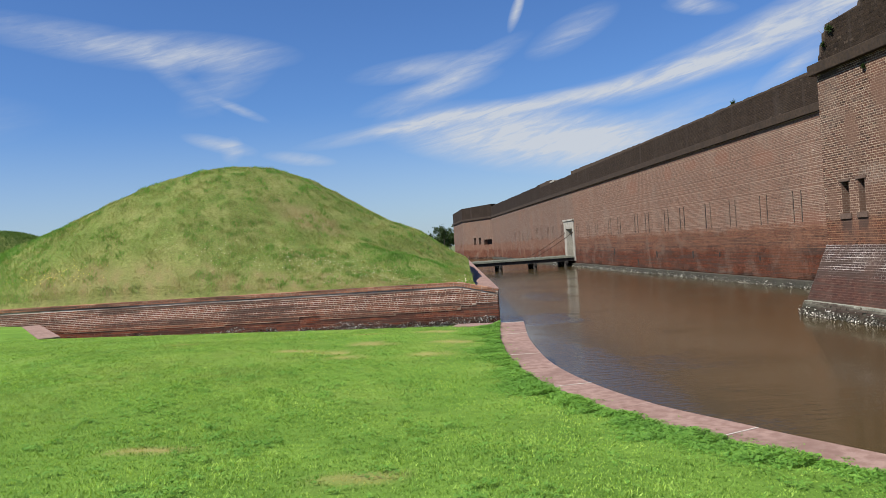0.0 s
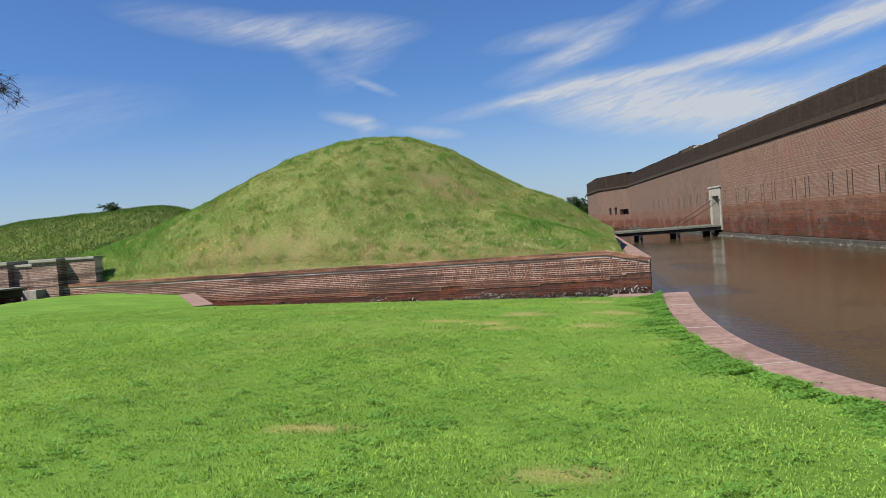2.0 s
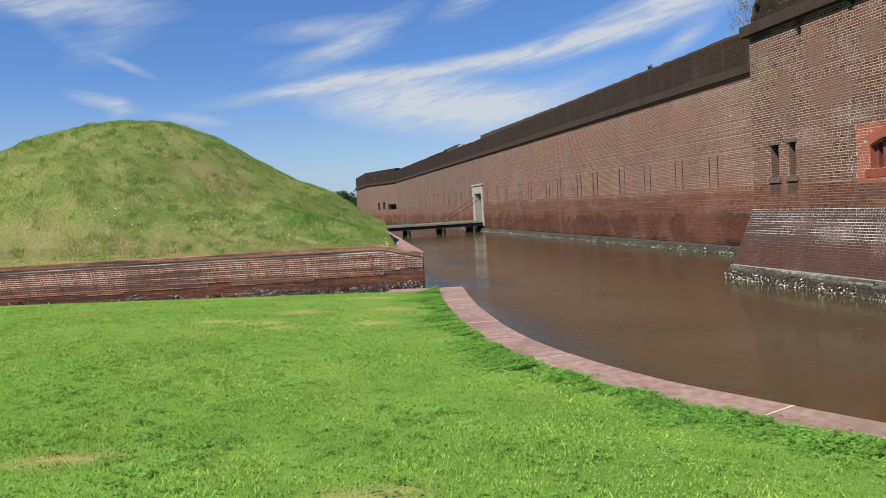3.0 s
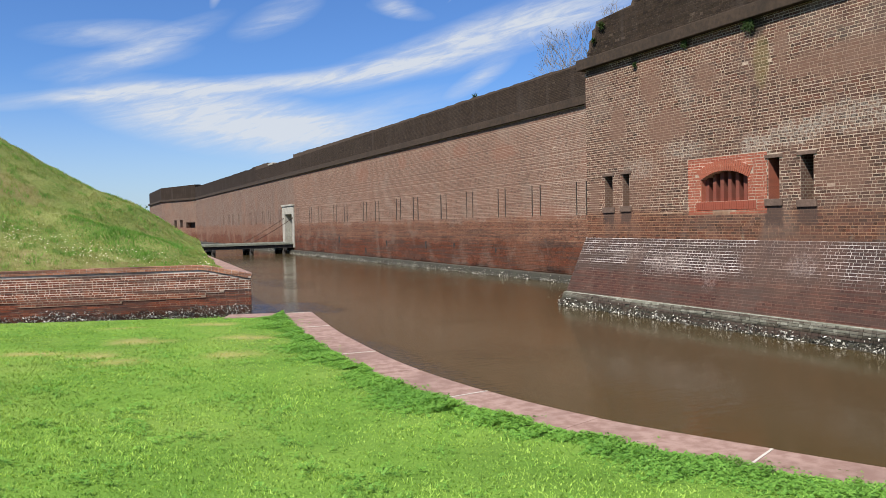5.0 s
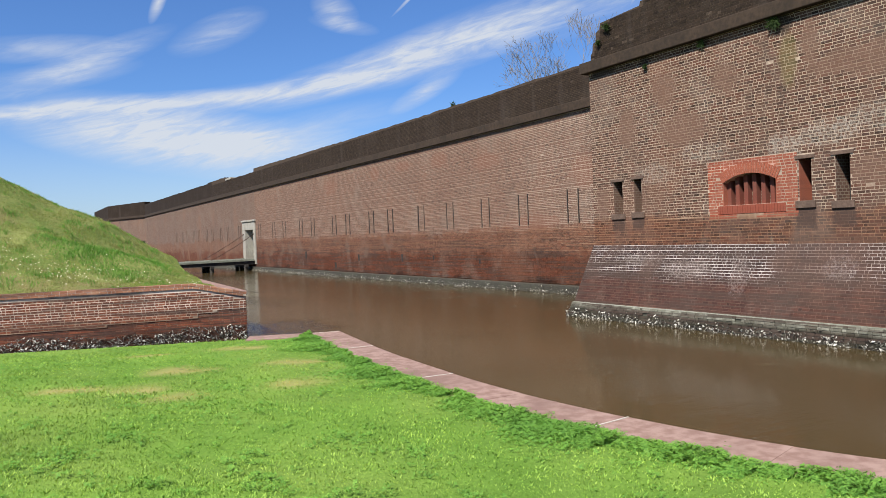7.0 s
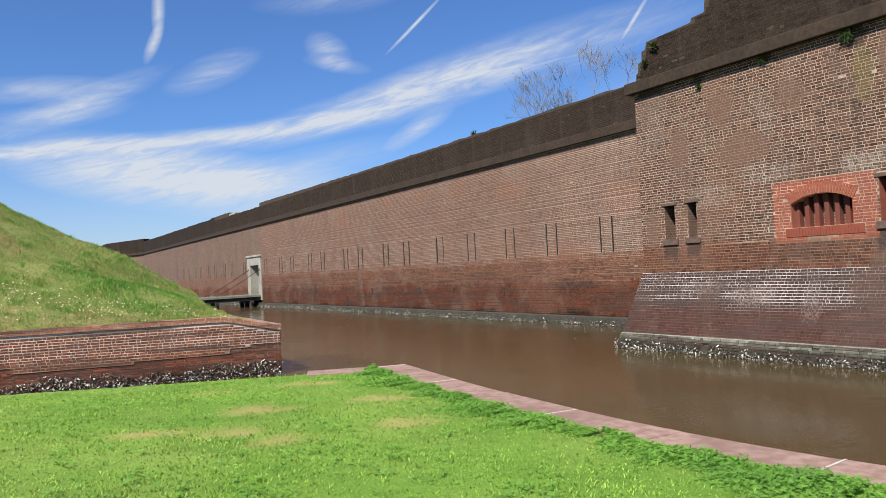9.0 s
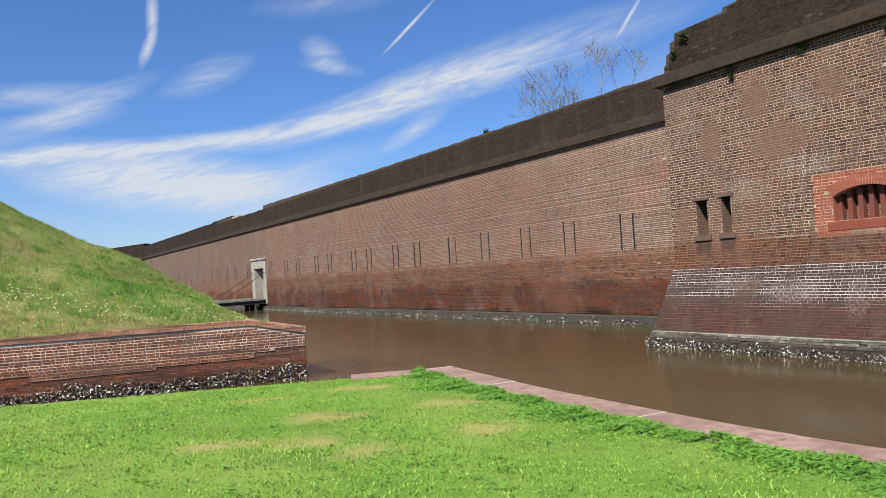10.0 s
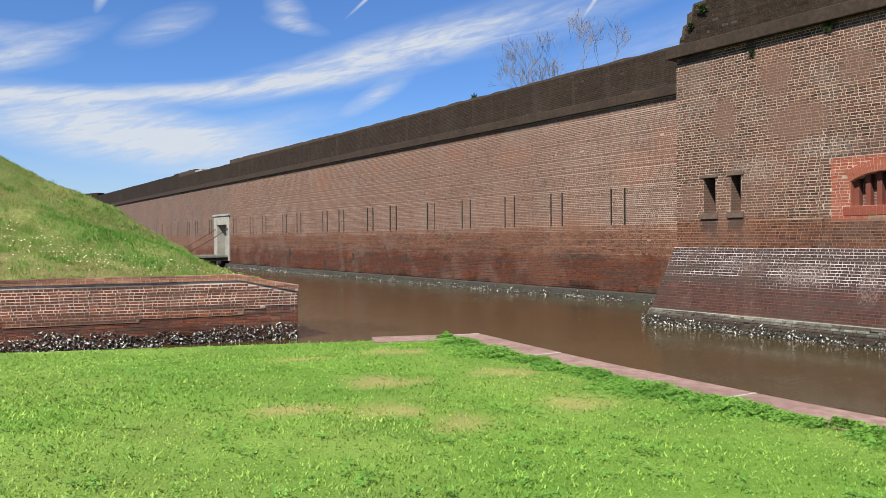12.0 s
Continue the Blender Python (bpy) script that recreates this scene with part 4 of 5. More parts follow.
bridge = tagged(new("gate_bridge"), "grey-green timber bridge on dark piles over the moat", "bridge")
for k in range(52):
    x = 8.3 + k * 0.242
    part("plank", box((x, 88.5, 0.02), (x + 0.228, 92.7, 0.1), 0.008), m_wood, bridge)
for y in (88.6, 92.45):
    part("edge_beam", box((8.3, y - 0.1, 0.105), (20.8, y + 0.12, 0.25), 0.02), m_wood, bridge)
for y in (88.75, 90.5, 92.3):
    part("stringer", box((8.3, y - 0.13, -0.35), (20.85, y + 0.13, 0.015), 0.015), m_darkwood, bridge)
for x in (12.3, 16.3, 19.9):
    part("cap_beam", box((x - 0.18, 88.3, -0.62), (x + 0.18, 92.8, -0.355), 0.02), m_darkwood, bridge)
    for y in (88.7, 90.5, 92.3):
        bm = bmesh.new()
        tube(bm, [(x, y, -1.9), (x, y, -0.6)], [0.24, 0.22], 10)
        part("pile", bm, m_darkwood, bridge)


def chain(name, a, b, sagging, parent):
    a, b = Vector(a), Vector(b)
    bm = bmesh.new()
    count = int((b - a).length / 0.13)
    for i in range(count):
        t = (i + 0.5) / count
        p = a.lerp(b, t) - Vector((0, 0, sagging * 4 * t * (1 - t)))
        d = (b - a).normalized().to_track_quat("Z", "Y").to_matrix().to_4x4()
        m = Matrix.Translation(p) @ d @ pose(0, 0, 0, 0, 0, 90 * (i % 2))
        for s in (-1, 1):
            tube(bm, [m @ Vector((s * 0.035, 0, -0.075)), m @ Vector((s * 0.035, 0, 0.075))], [0.016, 0.016], 4)
        for z in (-0.08, 0.08):
            tube(bm, [m @ Vector((-0.045, 0, z)), m @ Vector((0.045, 0, z))], [0.016, 0.016], 4)
    return part(name, bm, m_iron, parent)


for y in (88.55, 92.65):
    ch = tagged(new("drawbridge_chain"), "rusty iron chain slanting from gate to bridge", "chain", group="drawbridge chains")
    chain("links", (20.87, y, 2.9), (16.2, y, 0.27), 0.12, ch)
    part("wall_ring", box((20.8, y - 0.07, 2.83), (20.9, y + 0.07, 2.97), 0.02), m_iron, ch)

# ---- outwork: moat wall and mounds ----
HTAB = np.array([(0, 0), (1.2, 0.45), (2, 0.6), (3.4, 1.33), (5.1, 2.6), (7.1, 3.45), (9.4, 4.75), (11.5, 6.1), (13.7, 7.0), (16.5, 7.25), (18.2, 7.15), (20, 6.35), (22.6, 5.1), (25.4, 3.75), (28.8, 2.45), (33, 1.3), (38, 0.5), (60, 0.0), (200, 0)])


def mound_z(a, v):
    """Height of the outwork's earth, a along its front from the corner, v behind the front."""
    hh = np.interp(a + np.clip(0.47 * (v - 8), -1.5, 1.5), HTAB[:, 0], HTAB[:, 1])
    s = 1 - np.clip(1 - v / 16.0, 0, 1) ** 2.37
    s = s * (1 - 0.75 * np.clip((v - 25) / 14, 0, 1) ** 1.5)
    shoulder = 0.77 * np.exp(-((a - 3.95) / 2.55) ** 2 - ((v - 5.06) / 1.4) ** 2) * np.clip(v / 2, 0, 1)
    r = np.clip((a - 30) / 12, 0, 1)
    r = r * r * (3 - 2 * r)
    drop = np.clip((a - 58) / 7, 0, 1)
    ridge = (5.2 - 1.2 * drop * drop * (3 - 2 * drop)) * r * np.exp(-((v - 31) / 9.0) ** 2 * np.where(v > 31, 0.3, 1))
    return 0.72 + hh * s + shoulder + ridge * np.where(v > 6, 1, np.clip((v - 2) / 4, 0, 1)) + 0.05 * ripple(a, v, 1.1) * np.clip(v / 4, 0, 1) + 0.03 * ripple(a + 0.4 * v, v, 2.6) * np.clip(v / 3, 0, 1) + 0.022 * ripple(a, v - 0.3 * a, 4.7) * np.clip(v / 3, 0, 1)


def mound_xy(a, v):
    return D.x + U.x * a + W.x * v, D.y + U.y * a + W.y * v


def mound_dry(a, v):
    d = np.clip(1.15 - ((a - 9.0) / 2.2) ** 2 - ((v - 7.6) / 1.3) ** 2 + 0.3 * ripple(a, v, 4), 0, 1) * 0.7
    foot = np.clip(1.1 - ((v - 1.1) / 0.8) ** 2 + 0.5 * ripple(a, v, 2.3), 0, 1) * (0.3 + 0.45 * (ripple(a, v, 5.7) > 0.1)) * ((a > 3.5) & (a < 21))
    return np.maximum(d, foot)


av = np.concatenate([np.arange(0.85, 34, 0.35), np.arange(34, 100, 1.2)])
vv = np.concatenate([np.arange(0.42, 16, 0.35), np.arange(16, 62, 1.0)])
ga, gv = np.meshgrid(av, vv)
mx, my = mound_xy(ga, gv)
mz = mound_z(ga, gv)
mz[0] = np.minimum(mz[0], 0.74)
idx = np.arange(ga.size).reshape(ga.shape)
quads = np.stack([idx[:-1, :-1], idx[1:, :-1], idx[1:, 1:], idx[:-1, 1:]], -1).reshape(-1, 4)
mound = tagged(new("earth_mound", mesh_of("earth_mound", np.stack([mx, my, mz], -1).reshape(-1, 3), quads, m_turf, mound_dry(ga.ravel(), gv.ravel()))), "grassy earthen mound of the outwork behind its brick wall", "mound", kind="structure")
for p in mound.data.polygons:
    p.use_smooth = True


def on_front(a, z, d):
    return D + U * a - N * d + Vector((0, 0, z))


def front_top(a):
    return 0.86 - 0.36 * min(max((1.56 - a) / 1.56, 0), 1)


outwork = tagged(new("outwork_wall"), "low brick moat wall with sloped end, oyster-crusted foot", "wall", kind="structure")


def band(name, a0, a1, drop0, drop1, d0, d1, material, parent, foot=None):
    """A course that follows the wall's top, from drop0 to drop1 below it, or down to a level foot."""
    cuts = sorted({a0, a1, *(x for x in (0.4, 0.8, 1.2, 1.56) if a0 < x < a1), *np.linspace(a0, a1, max(2, int((a1 - a0) / 4)) + 1)})
    bm = bmesh.new()
    cols = []
    for a in cuts:
        zt, zb = front_top(a) - drop0, (front_top(a) - drop1 if foot is None else foot)
        cols.append([bm.verts.new(on_front(a, z, d)) for z, d in ((zb, d0), (zt, d0), (zt, d1), (zb, d1))])
    for p, q in zip(cols, cols[1:]):
        for k in range(4):
            bm.faces.new((p[k], p[(k + 1) % 4], q[(k + 1) % 4], q[k]))
    bm.faces.new(cols[0][::-1])
    bm.faces.new(cols[-1])
    bmesh.ops.recalc_face_normals(bm, faces=bm.faces)
    return part(name, bm, material, parent)


band("cap_core", -0.02, 36.0, 0.006, 0.15, -0.026, 0.46, m_demi_mortar, outwork)
STEPS = [(0.0, 0.9, -0.02), (0.9, 1.5, -0.1), (1.5, 4.2, -0.26), (4.2, 7.4, -0.34), (7.4, 8.3, -0.18), (8.3, 11.6, -0.34), (11.6, 13.0, -0.42), (13.0, 19.0, -0.34), (19.0, 36.0, -0.26)]
for a0, a1, zf in STEPS:
    band("upper_core", a0, a1, 0.16, 0, 0.0, 0.5, m_demi_mortar, outwork, foot=zf)
band("lower_core", 0.0, 36.0, 0.3, 0, 0.026, 0.52, m_demi_mortar, outwork, foot=-1.9)
# flank along the moat
SIDE = 61.0


def on_side(a, z, d):
    return D + W * a + Vector((-W.y, W.x, 0)) * d + Vector((0, 0, z))


bm = bmesh.new()
cols = [[bm.verts.new(on_side(a, z, d)) for z, d in ((-1.9, -0.02), (0.44, -0.02), (0.44, 0.95), (-1.9, 0.95))] for a in np.linspace(0.6, SIDE, 24)]
for p, q in zip(cols, cols[1:]):
    for k in range(4):
        bm.faces.new((p[k], p[(k + 1) % 4], q[(k + 1) % 4], q[k]))
bm.faces.new(cols[0][::-1])
bm.faces.new(cols[-1])
bmesh.ops.recalc_face_normals(bm, faces=bm.faces)
part("flank_core", bm, m_far, outwork)
for k in range(34):
    a = 0.52 + k * 1.79
    bm = bmesh.new()
    vs = [[bm.verts.new(on_side(x, z, d)) for z in (0.445, 0.535)] for x, d in ((a - (0.48 if k == 0 else 0), -0.06), (a + 1.77, -0.06), (a + 1.77, 0.97), (a - (0.2 if k == 0 else 0), 0.97))]
    bm.faces.new([p[1] for p in vs])
    for p, q in zip(vs, vs[1:] + vs[:1]):
        bm.faces.new((p[0], q[0], q[1], p[1]))
    bmesh.ops.recalc_face_normals(bm, faces=bm.faces)
    part("coping_slab", bm, m_coping, outwork, "pink sandstone coping")

# gate piers of the outwork
def frame_m(a, v=0.0, z=0.0):
    p = D + U * a - N * v
    return Matrix(((-U.x, -N.x, 0, p.x), (-U.y, -N.y, 0, p.y), (0, 0, 1, z), (0, 0, 0, 1)))


m_pier = masonry("pier_brick", [(0.152, 0.090, 0.070), (0.275, 0.171, 0.131), (0.210, 0.119, 0.090), (0.348, 0.239, 0.189), (0.239, 0.142, 0.109)], [], smear=0.2, rust=0.15, lime=0.2, streak=0.25)
m_pier_mortar = masonry("pier_mortar", [(0.45, 0.38, 0.32), (0.56, 0.48, 0.41)], [], mortar=True, lime=0.1, smear=0.2, rust=0.1)


def face(parent, width, height, place, seed):
    """Brickwork on one face of a pier or a low wall."""
    under("brickwork", brick_mesh("brickwork", lay(0.0, width, 0.0, height, None, course=0.079, seed=seed, joint=0.016, proud=0.004), place, m_pier), parent)["kind"] = "stuff"


for a, w in ((32.3, 1.55), (29.2, 1.55)):
    pier = tagged(new("gate_pier"), "square brick gate pier with pale stone cap", "pier", group="outwork gate piers")
    part("shaft", box((0, -0.3, 0.0), (w, 0.9, 2.0), 0.02, frame_m(a)), m_pier_mortar, pier)
    fm = frame_m(a)
    face(pier, w, 2.0, lambda q, z, d: fm @ Vector((q, -0.3 + d, z)), 41)
    face(pier, 1.2, 2.0, lambda q, z, d: fm @ Vector((w - d, -0.3 + q, z)), 42)
    part("cap", box((-0.1, -0.42, 2.0), (w + 0.1, 1.0, 2.16), 0.03, frame_m(a)), m_granite, pier, "pale stone cap")
link = tagged(new("pier_wall"), "low brick wall between the gate piers", "wall", kind="structure")
part("panel", box((0, 0.0, 0.0), (1.53, 0.5, 1.85), 0.01, frame_m(30.74)), m_pier_mortar, link)
face(link, 1.53, 1.85, lambda q, z, d: frame_m(30.74) @ Vector((q, d, z)), 43)
part("cap", box((0.0, -0.08, 1.85), (1.53, 0.58, 1.98), 0.02, frame_m(30.74)), m_granite, link, "pale stone cap")
part("return_wall", box((0, 0.2, 0.0), (1.8, 0.7, 2.02), 0.01, frame_m(27.62)), m_pier_mortar, link)
face(link, 1.8, 2.02, lambda q, z, d: frame_m(27.62) @ Vector((q, 0.2 + d, z)), 44)
part("return_cap", box((-0.05, 0.12, 2.02), (1.83, 0.78, 2.13), 0.02, frame_m(27.62)), m_granite, link, "pale stone cap")
foot = tagged(new("stone_block"), "pale granite block at the end of the footbridge", "block")
part("block", box((0, -0.9, -0.2), (0.85, -0.25, 0.72), 0.03, frame_m(29.3)), m_granite, foot)

fb = tagged(new("footbridge"), "low grey timber footbridge before the gate piers", "bridge")
for k in range(50):
    part("plank", box((0.0, -2.4, 0.82), (0.28, -0.45, 0.9), 0.01, frame_m(29.7 + k * 0.3)), m_wood, fb)
for v in (-2.35, -0.6):
    part("edge_beam", box((0, v - 0.1, 0.42), (15.2, v + 0.1, 0.815), 0.02, frame_m(44.6)), m_wood, fb)
for a in (31.5, 35.0, 38.5, 42):
    for v in (-2.2, -0.7):
        part("post", box((-0.18, v - 0.15, -1.9), (0.18, v + 0.15, 0.415), 0.02, frame_m(a)), m_darkwood, fb)

# ---- plants ----


def bare_tree(name, base, size, seed, parent):
    """A leafless tree: forked, tapering limbs down to twigs."""
    rng = random.Random(seed)
    trunk, limbs = bmesh.new(), bmesh.new()

    def grow(p, d, ln, r, level):
        pts, rad = [p.copy()], [r]
        steps = 4 if level < 3 else 3
        for i in range(steps):
            d = (d + Vector((rng.uniform(-1, 1), rng.uniform(-1, 1), rng.uniform(-0.2, 0.7))) * (0.14 + 0.05 * level)).normalized()
            p = p + d * ln / steps
            pts.append(p.copy())
            rad.append(r * (1 - 0.42 * (i + 1) / steps))
        rad = [max(q, 0.012) for q in rad]
        tube(trunk if level == 0 else limbs, pts, rad, 7 if level < 2 else (5 if level < 3 else 3))
        if level >= 6:
            return
        kids = rng.choice((2, 3)) if level < 3 else 3
        for k in range(kids):
            spread = 0.75 + 0.08 * level
            nd = (d + Vector((rng.uniform(-1, 1), rng.uniform(-1, 1), rng.uniform(-0.1, 0.5))) * spread).normalized()
            grow(pts[-1] if k < 2 else pts[-2], nd, ln * rng.uniform(0.62, 0.82), rad[-1] * (0.85 if k == 0 else 0.65), level + 1)

    grow(Vector(base), Vector((0, 0, 1)), size * 0.27, size * 0.013, 0)
    part("trunk", trunk, m_bark, parent)
    part("crown", limbs, m_bark, parent)


for x, y, size, seed in ((46.0, 64.5, 22.5, 3), (45.5, 71.0, 16.5, 8)):
    t = tagged(new("bare_tree"), "leafless grey tree rising behind the fort wall", "tree", group="bare trees behind the fort")
    bare_tree("tree", (x, y, 5.0), size, seed, t)
tagged(part("terreplein", box((CURTAIN + 6.02, -30, 0), (CURTAIN + 40, 160, 6.0)), m_ground), "earth platform inside the fort walls", "ground", kind="structure")


def palm(base, height, reach, fans, seed, thing):
    rng = random.Random(seed)
    bm = bmesh.new()
    tube(bm, [base + Vector((0.02 * i * math.sin(i), 0, height * i / 8)) for i in range(9)], [0.26 - 0.008 * i + 0.02 * (i % 2) for i in range(9)], 12)
    part("trunk", bm, m_trunk, thing)
    top = base + Vector((0, 0, height))
    live, dead = [], []
    for k in range(fans):
        az_, up_ = rng.uniform(0, 2 * math.pi), rng.uniform(-0.75, 1.2)
        out = Vector((math.cos(az_) * math.cos(up_), math.sin(az_) * math.cos(up_), math.sin(up_)))
        stem = top + out * reach * rng.uniform(0.4, 0.55)
        bucket = dead if up_ < -0.5 else live
        sidev = out.cross(Vector((0, 0, 1))).normalized()
        upv = sidev.cross(out)
        bucket.append((top, stem, sidev * 0.012, None))
        for j in range(34):
            t = (j / 33 - 0.5) * 2.7
            dirn = (out * math.cos(t) + sidev * math.sin(t) + upv * 0.12 * math.cos(3 * t)).normalized()
            ln = reach * rng.uniform(0.42, 0.6) * (0.75 + 0.25 * math.cos(t))
            mid = stem + dirn * ln * 0.6
            tip = mid + (dirn + Vector((0, 0, -0.55))).normalized() * ln * 0.5
            wv = dirn.cross(upv).normalized() * 0.03
            bucket.append((stem, mid, wv, tip))
    for nm, items, mm in (("fronds", live, m_frond), ("dead_fronds", dead, m_deadfrond)):
        bm = bmesh.new()
        for a, b, w, c in items:
            v = [bm.verts.new(p) for p in (a - w * 0.6, a + w * 0.6, b + w, b - w)]
            bm.faces.new(v)
            if c is not None:
                bm.faces.new((v[3], v[2], bm.verts.new(c)))
        part(nm, bm, mm, thing)
    return top


palm_tree = tagged(new("cabbage_palm"), "cabbage palm with fan fronds and dry brown flower stalks", "palm tree")
PALM = Vector((-32.4, 42.6, 1.2))
top = palm(PALM, 11.5, 3.2, 60, 4, palm_tree)
rng = random.Random(9)
bm = bmesh.new()
for k in range(22):
    a = rng.uniform(-0.9, 1.0)
    p = top + Vector((0, 0, 0.1))
    d = Vector((math.cos(a), math.sin(a) * 0.8, rng.uniform(0.0, 0.5))).normalized()
    pts = [p + d * 4.2 * s / 5 - Vector((0, 0, 1.9 * (s / 5) ** 2.2)) for s in range(6)]
    tube(bm, pts, [0.024, 0.022, 0.02, 0.018, 0.015, 0.01], 3)
    for s in range(2, 6):
        for _ in range(9):
            e = pts[s] + Vector((rng.uniform(-1, 1), rng.uniform(-1, 1), rng.uniform(-1, 0.6))) * 0.45
            tube(bm, [pts[s], e], [0.011, 0.008], 3)
part("inflorescence", bm, m_deadfrond, palm_tree, "dry brown flower stalks")


def bush(name, centre, size, count, seed, label, category, trunk=0.0):
    rng = np.random.default_rng(seed)
    th = tagged(new(name), label, category)
    bm = bmesh.new()
    c = Vector(centre)
    for k in range(5):
        a = k * 1.256
        tube(bm, [c, c + Vector((0, 0, trunk)), c + Vector((math.cos(a) * size[0] * 0.5, math.sin(a) * size[1] * 0.5, trunk + size[2] * 0.8))], [0.05 * size[2], 0.04 * size[2], 0.012 * size[2]], 5)
    part("trunk", bm, m_bark, th)
    lobes = rng.normal(0, 0.42, (14, 3))
    lobes[:, 2] = np.abs(lobes[:, 2])
    pick = lobes[rng.integers(0, 14, count)] + rng.normal(0, 0.2, (count, 3))
    p = pick * np.array(size) + np.array([c.x, c.y, c.z + trunk + size[2] * 0.35])
    p[:, 2] = np.maximum(p[:, 2], c.z + 0.05)
    s = 0.11 * max(size)
    a = rng.normal(0, s, (count, 3))
    b = rng.normal(0, s, (count, 3))
    v = np.stack([p, p + a, p + b], 1).reshape(-1, 3)
    part_me = mesh_of("crown", v, np.arange(count * 3).reshape(-1, 3), m_foliage, np.zeros(count * 3))
    under("crown", part_me, th)


rx, ry = mound_xy(46.3, 30.0)
bush("bush", (rx, ry, float(mound_z(np.array(46.3), np.array(30.0))) - 0.1), (0.95, 0.95, 0.6), 900, 2, "round dark green bush on the grassy ridge", "bush")
for k, (x, y, w, hgt, tr) in enumerate(((16.4, 250, 2.2, 2.6, 4.8), (18.8, 256, 3.6, 3.0, 2.4), (12.8, 258, 3.2, 2.4, 2.6), (9.0, 266, 4.5, 2.6, 1.8), (14.5, 262, 4.0, 2.2, 1.0))):
    bush("far_tree", (x, y, 0.1), (w, w, hgt), 1400, 20 + k, "dark green tree far beyond the moat", "tree", tr)

for px_, py_, pz_, sz, hang in ((15.75, 26.45, 8.85, 0.15, 0.5), (15.72, 19.9, 7.42, 0.2, -0.9), (15.74, 24.7, 7.2, 0.09, -0.5), (21.3, 46.2, 9.62, 0.22, 0.8), (15.75, 22.4, 7.4, 0.12, -0.6), (15.75, 26.9, 8.45, 0.1, 0.1)):
    r_ = np.random.default_rng(int(pz_ * 10))
    cnt = 300
    root = np.array([px_, py_, pz_]) + r_.normal(0, sz * 0.25, (cnt, 3)) * np.array([0.3, 1, 1])
    tip = root + np.stack([-np.abs(r_.normal(0, 0.35, cnt)), r_.normal(0, 0.5, cnt), r_.normal(hang * 0.6, 0.4, cnt)], 1) * sz
    sd = r_.normal(0, 0.02, (cnt, 3))
    v_ = np.stack([root, (root + tip) / 2 + sd, tip], 1).reshape(-1, 3)
    wp = tagged(new("wall_plant"), "small dark weed rooted in the old brick joints", "plant", group="wall plants")
    under("leaves", mesh_of("leaves", v_, np.arange(cnt * 3).reshape(-1, 3), m_foliage, np.zeros(cnt * 3)), wp)["kind"] = "stuff"

# ---- grass ----
rng = np.random.default_rng(12)


def scatter(count, x0, x1, y0, y1, density):
    x, y = rng.uniform(x0, x1, count), rng.uniform(y0, y1, count)
    k = inside(x, y) & (rng.random(count) < density(x, y))
    return x[k], y[k]


def from_walk(x, y):
    """Distance from the line that people walk over the lawn."""
    a, d = np.array([0.4, 0.9]), np.array([-4.7, 9.9])
    t = np.clip(((x - a[0]) * d[0] + (y - a[1]) * d[1]) / (d @ d), 0, 1)
    return np.hypot(x - a[0] - t * d[0], y - a[1] - t * d[1])


x, y = scatter(1100000, -16, 5.5, 3.0, 29, lambda x, y: np.clip(1.5 / (1 + (from_walk(x, y) / 4.0) ** 2), 0.05, 1))
dryness = lawn_dry(x, y)
z = lawn_z(x, y)
tall = rng.uniform(0.012, 0.03, len(x)) * (1 + 0.3 * ripple(x, y, 1.7) + 0.35 * ripple(x, y, 13.0) + 0.3 * ripple(x + 0.3 * y, y, 27.0)) * (1 - 0.5 * dryness)
wide = rng.uniform(0.004, 0.0085, len(x)) * (1 + from_walk(x, y) * 0.13)
tagged(new("lawn_grass", blades("lawn_grass", np.stack([x, y, z - 0.004], 1), tall, wide, rng.uniform(0.3, 1.3, len(x)), m_blade, rng, np.clip(dryness * rng.uniform(0.5, 1.4, len(x)), 0, 1))), "short bright green grass blades with straw-coloured dry spots", "grass", kind="stuff")


def clover(name, x, y, z, size, lift, material, label):
    """Small three-lobed leaves held level above the ground."""
    n = len(x)
    a0 = rng.uniform(0, 2 * np.pi, n)
    c = np.stack([x, y, z + lift], 1)
    vs, fs = [], []
    tilt = rng.normal(0, 0.35, (n, 2))
    for k in range(3):
        a = a0 + k * 2.094
        dx, dy = np.cos(a), np.sin(a)
        def at(r, s):
            px, py = dx * r - dy * s, dy * r + dx * s
            return np.stack([c[:, 0] + px * size, c[:, 1] + py * size, c[:, 2] + (px * tilt[:, 0] + py * tilt[:, 1]) * size], 1)
        vs += [c, at(0.75, 0.5), at(1.05, 0.0), at(0.75, -0.5)]
    v = np.stack(vs, 1).reshape(-1, 3)
    o = np.arange(n)[:, None] * 12
    f = np.concatenate([o + np.array([[4 * k, 4 * k + 3, 4 * k + 2, 4 * k + 1]]) for k in range(3)], 0)
    return tagged(new(name, mesh_of(name, v, f, material, np.zeros(len(v)))), label, "clover", kind="stuff")


def clumpy(x, y):
    return np.clip(0.45 * ripple(x, y, 2.3) + 0.5 * ripple(x, y, 5.1) + 0.7 * ripple(x + 0.2 * y, y, 11.3) + 0.5 * ripple(x, y - 0.4 * x, 19.0) - 0.3, 0, 1)


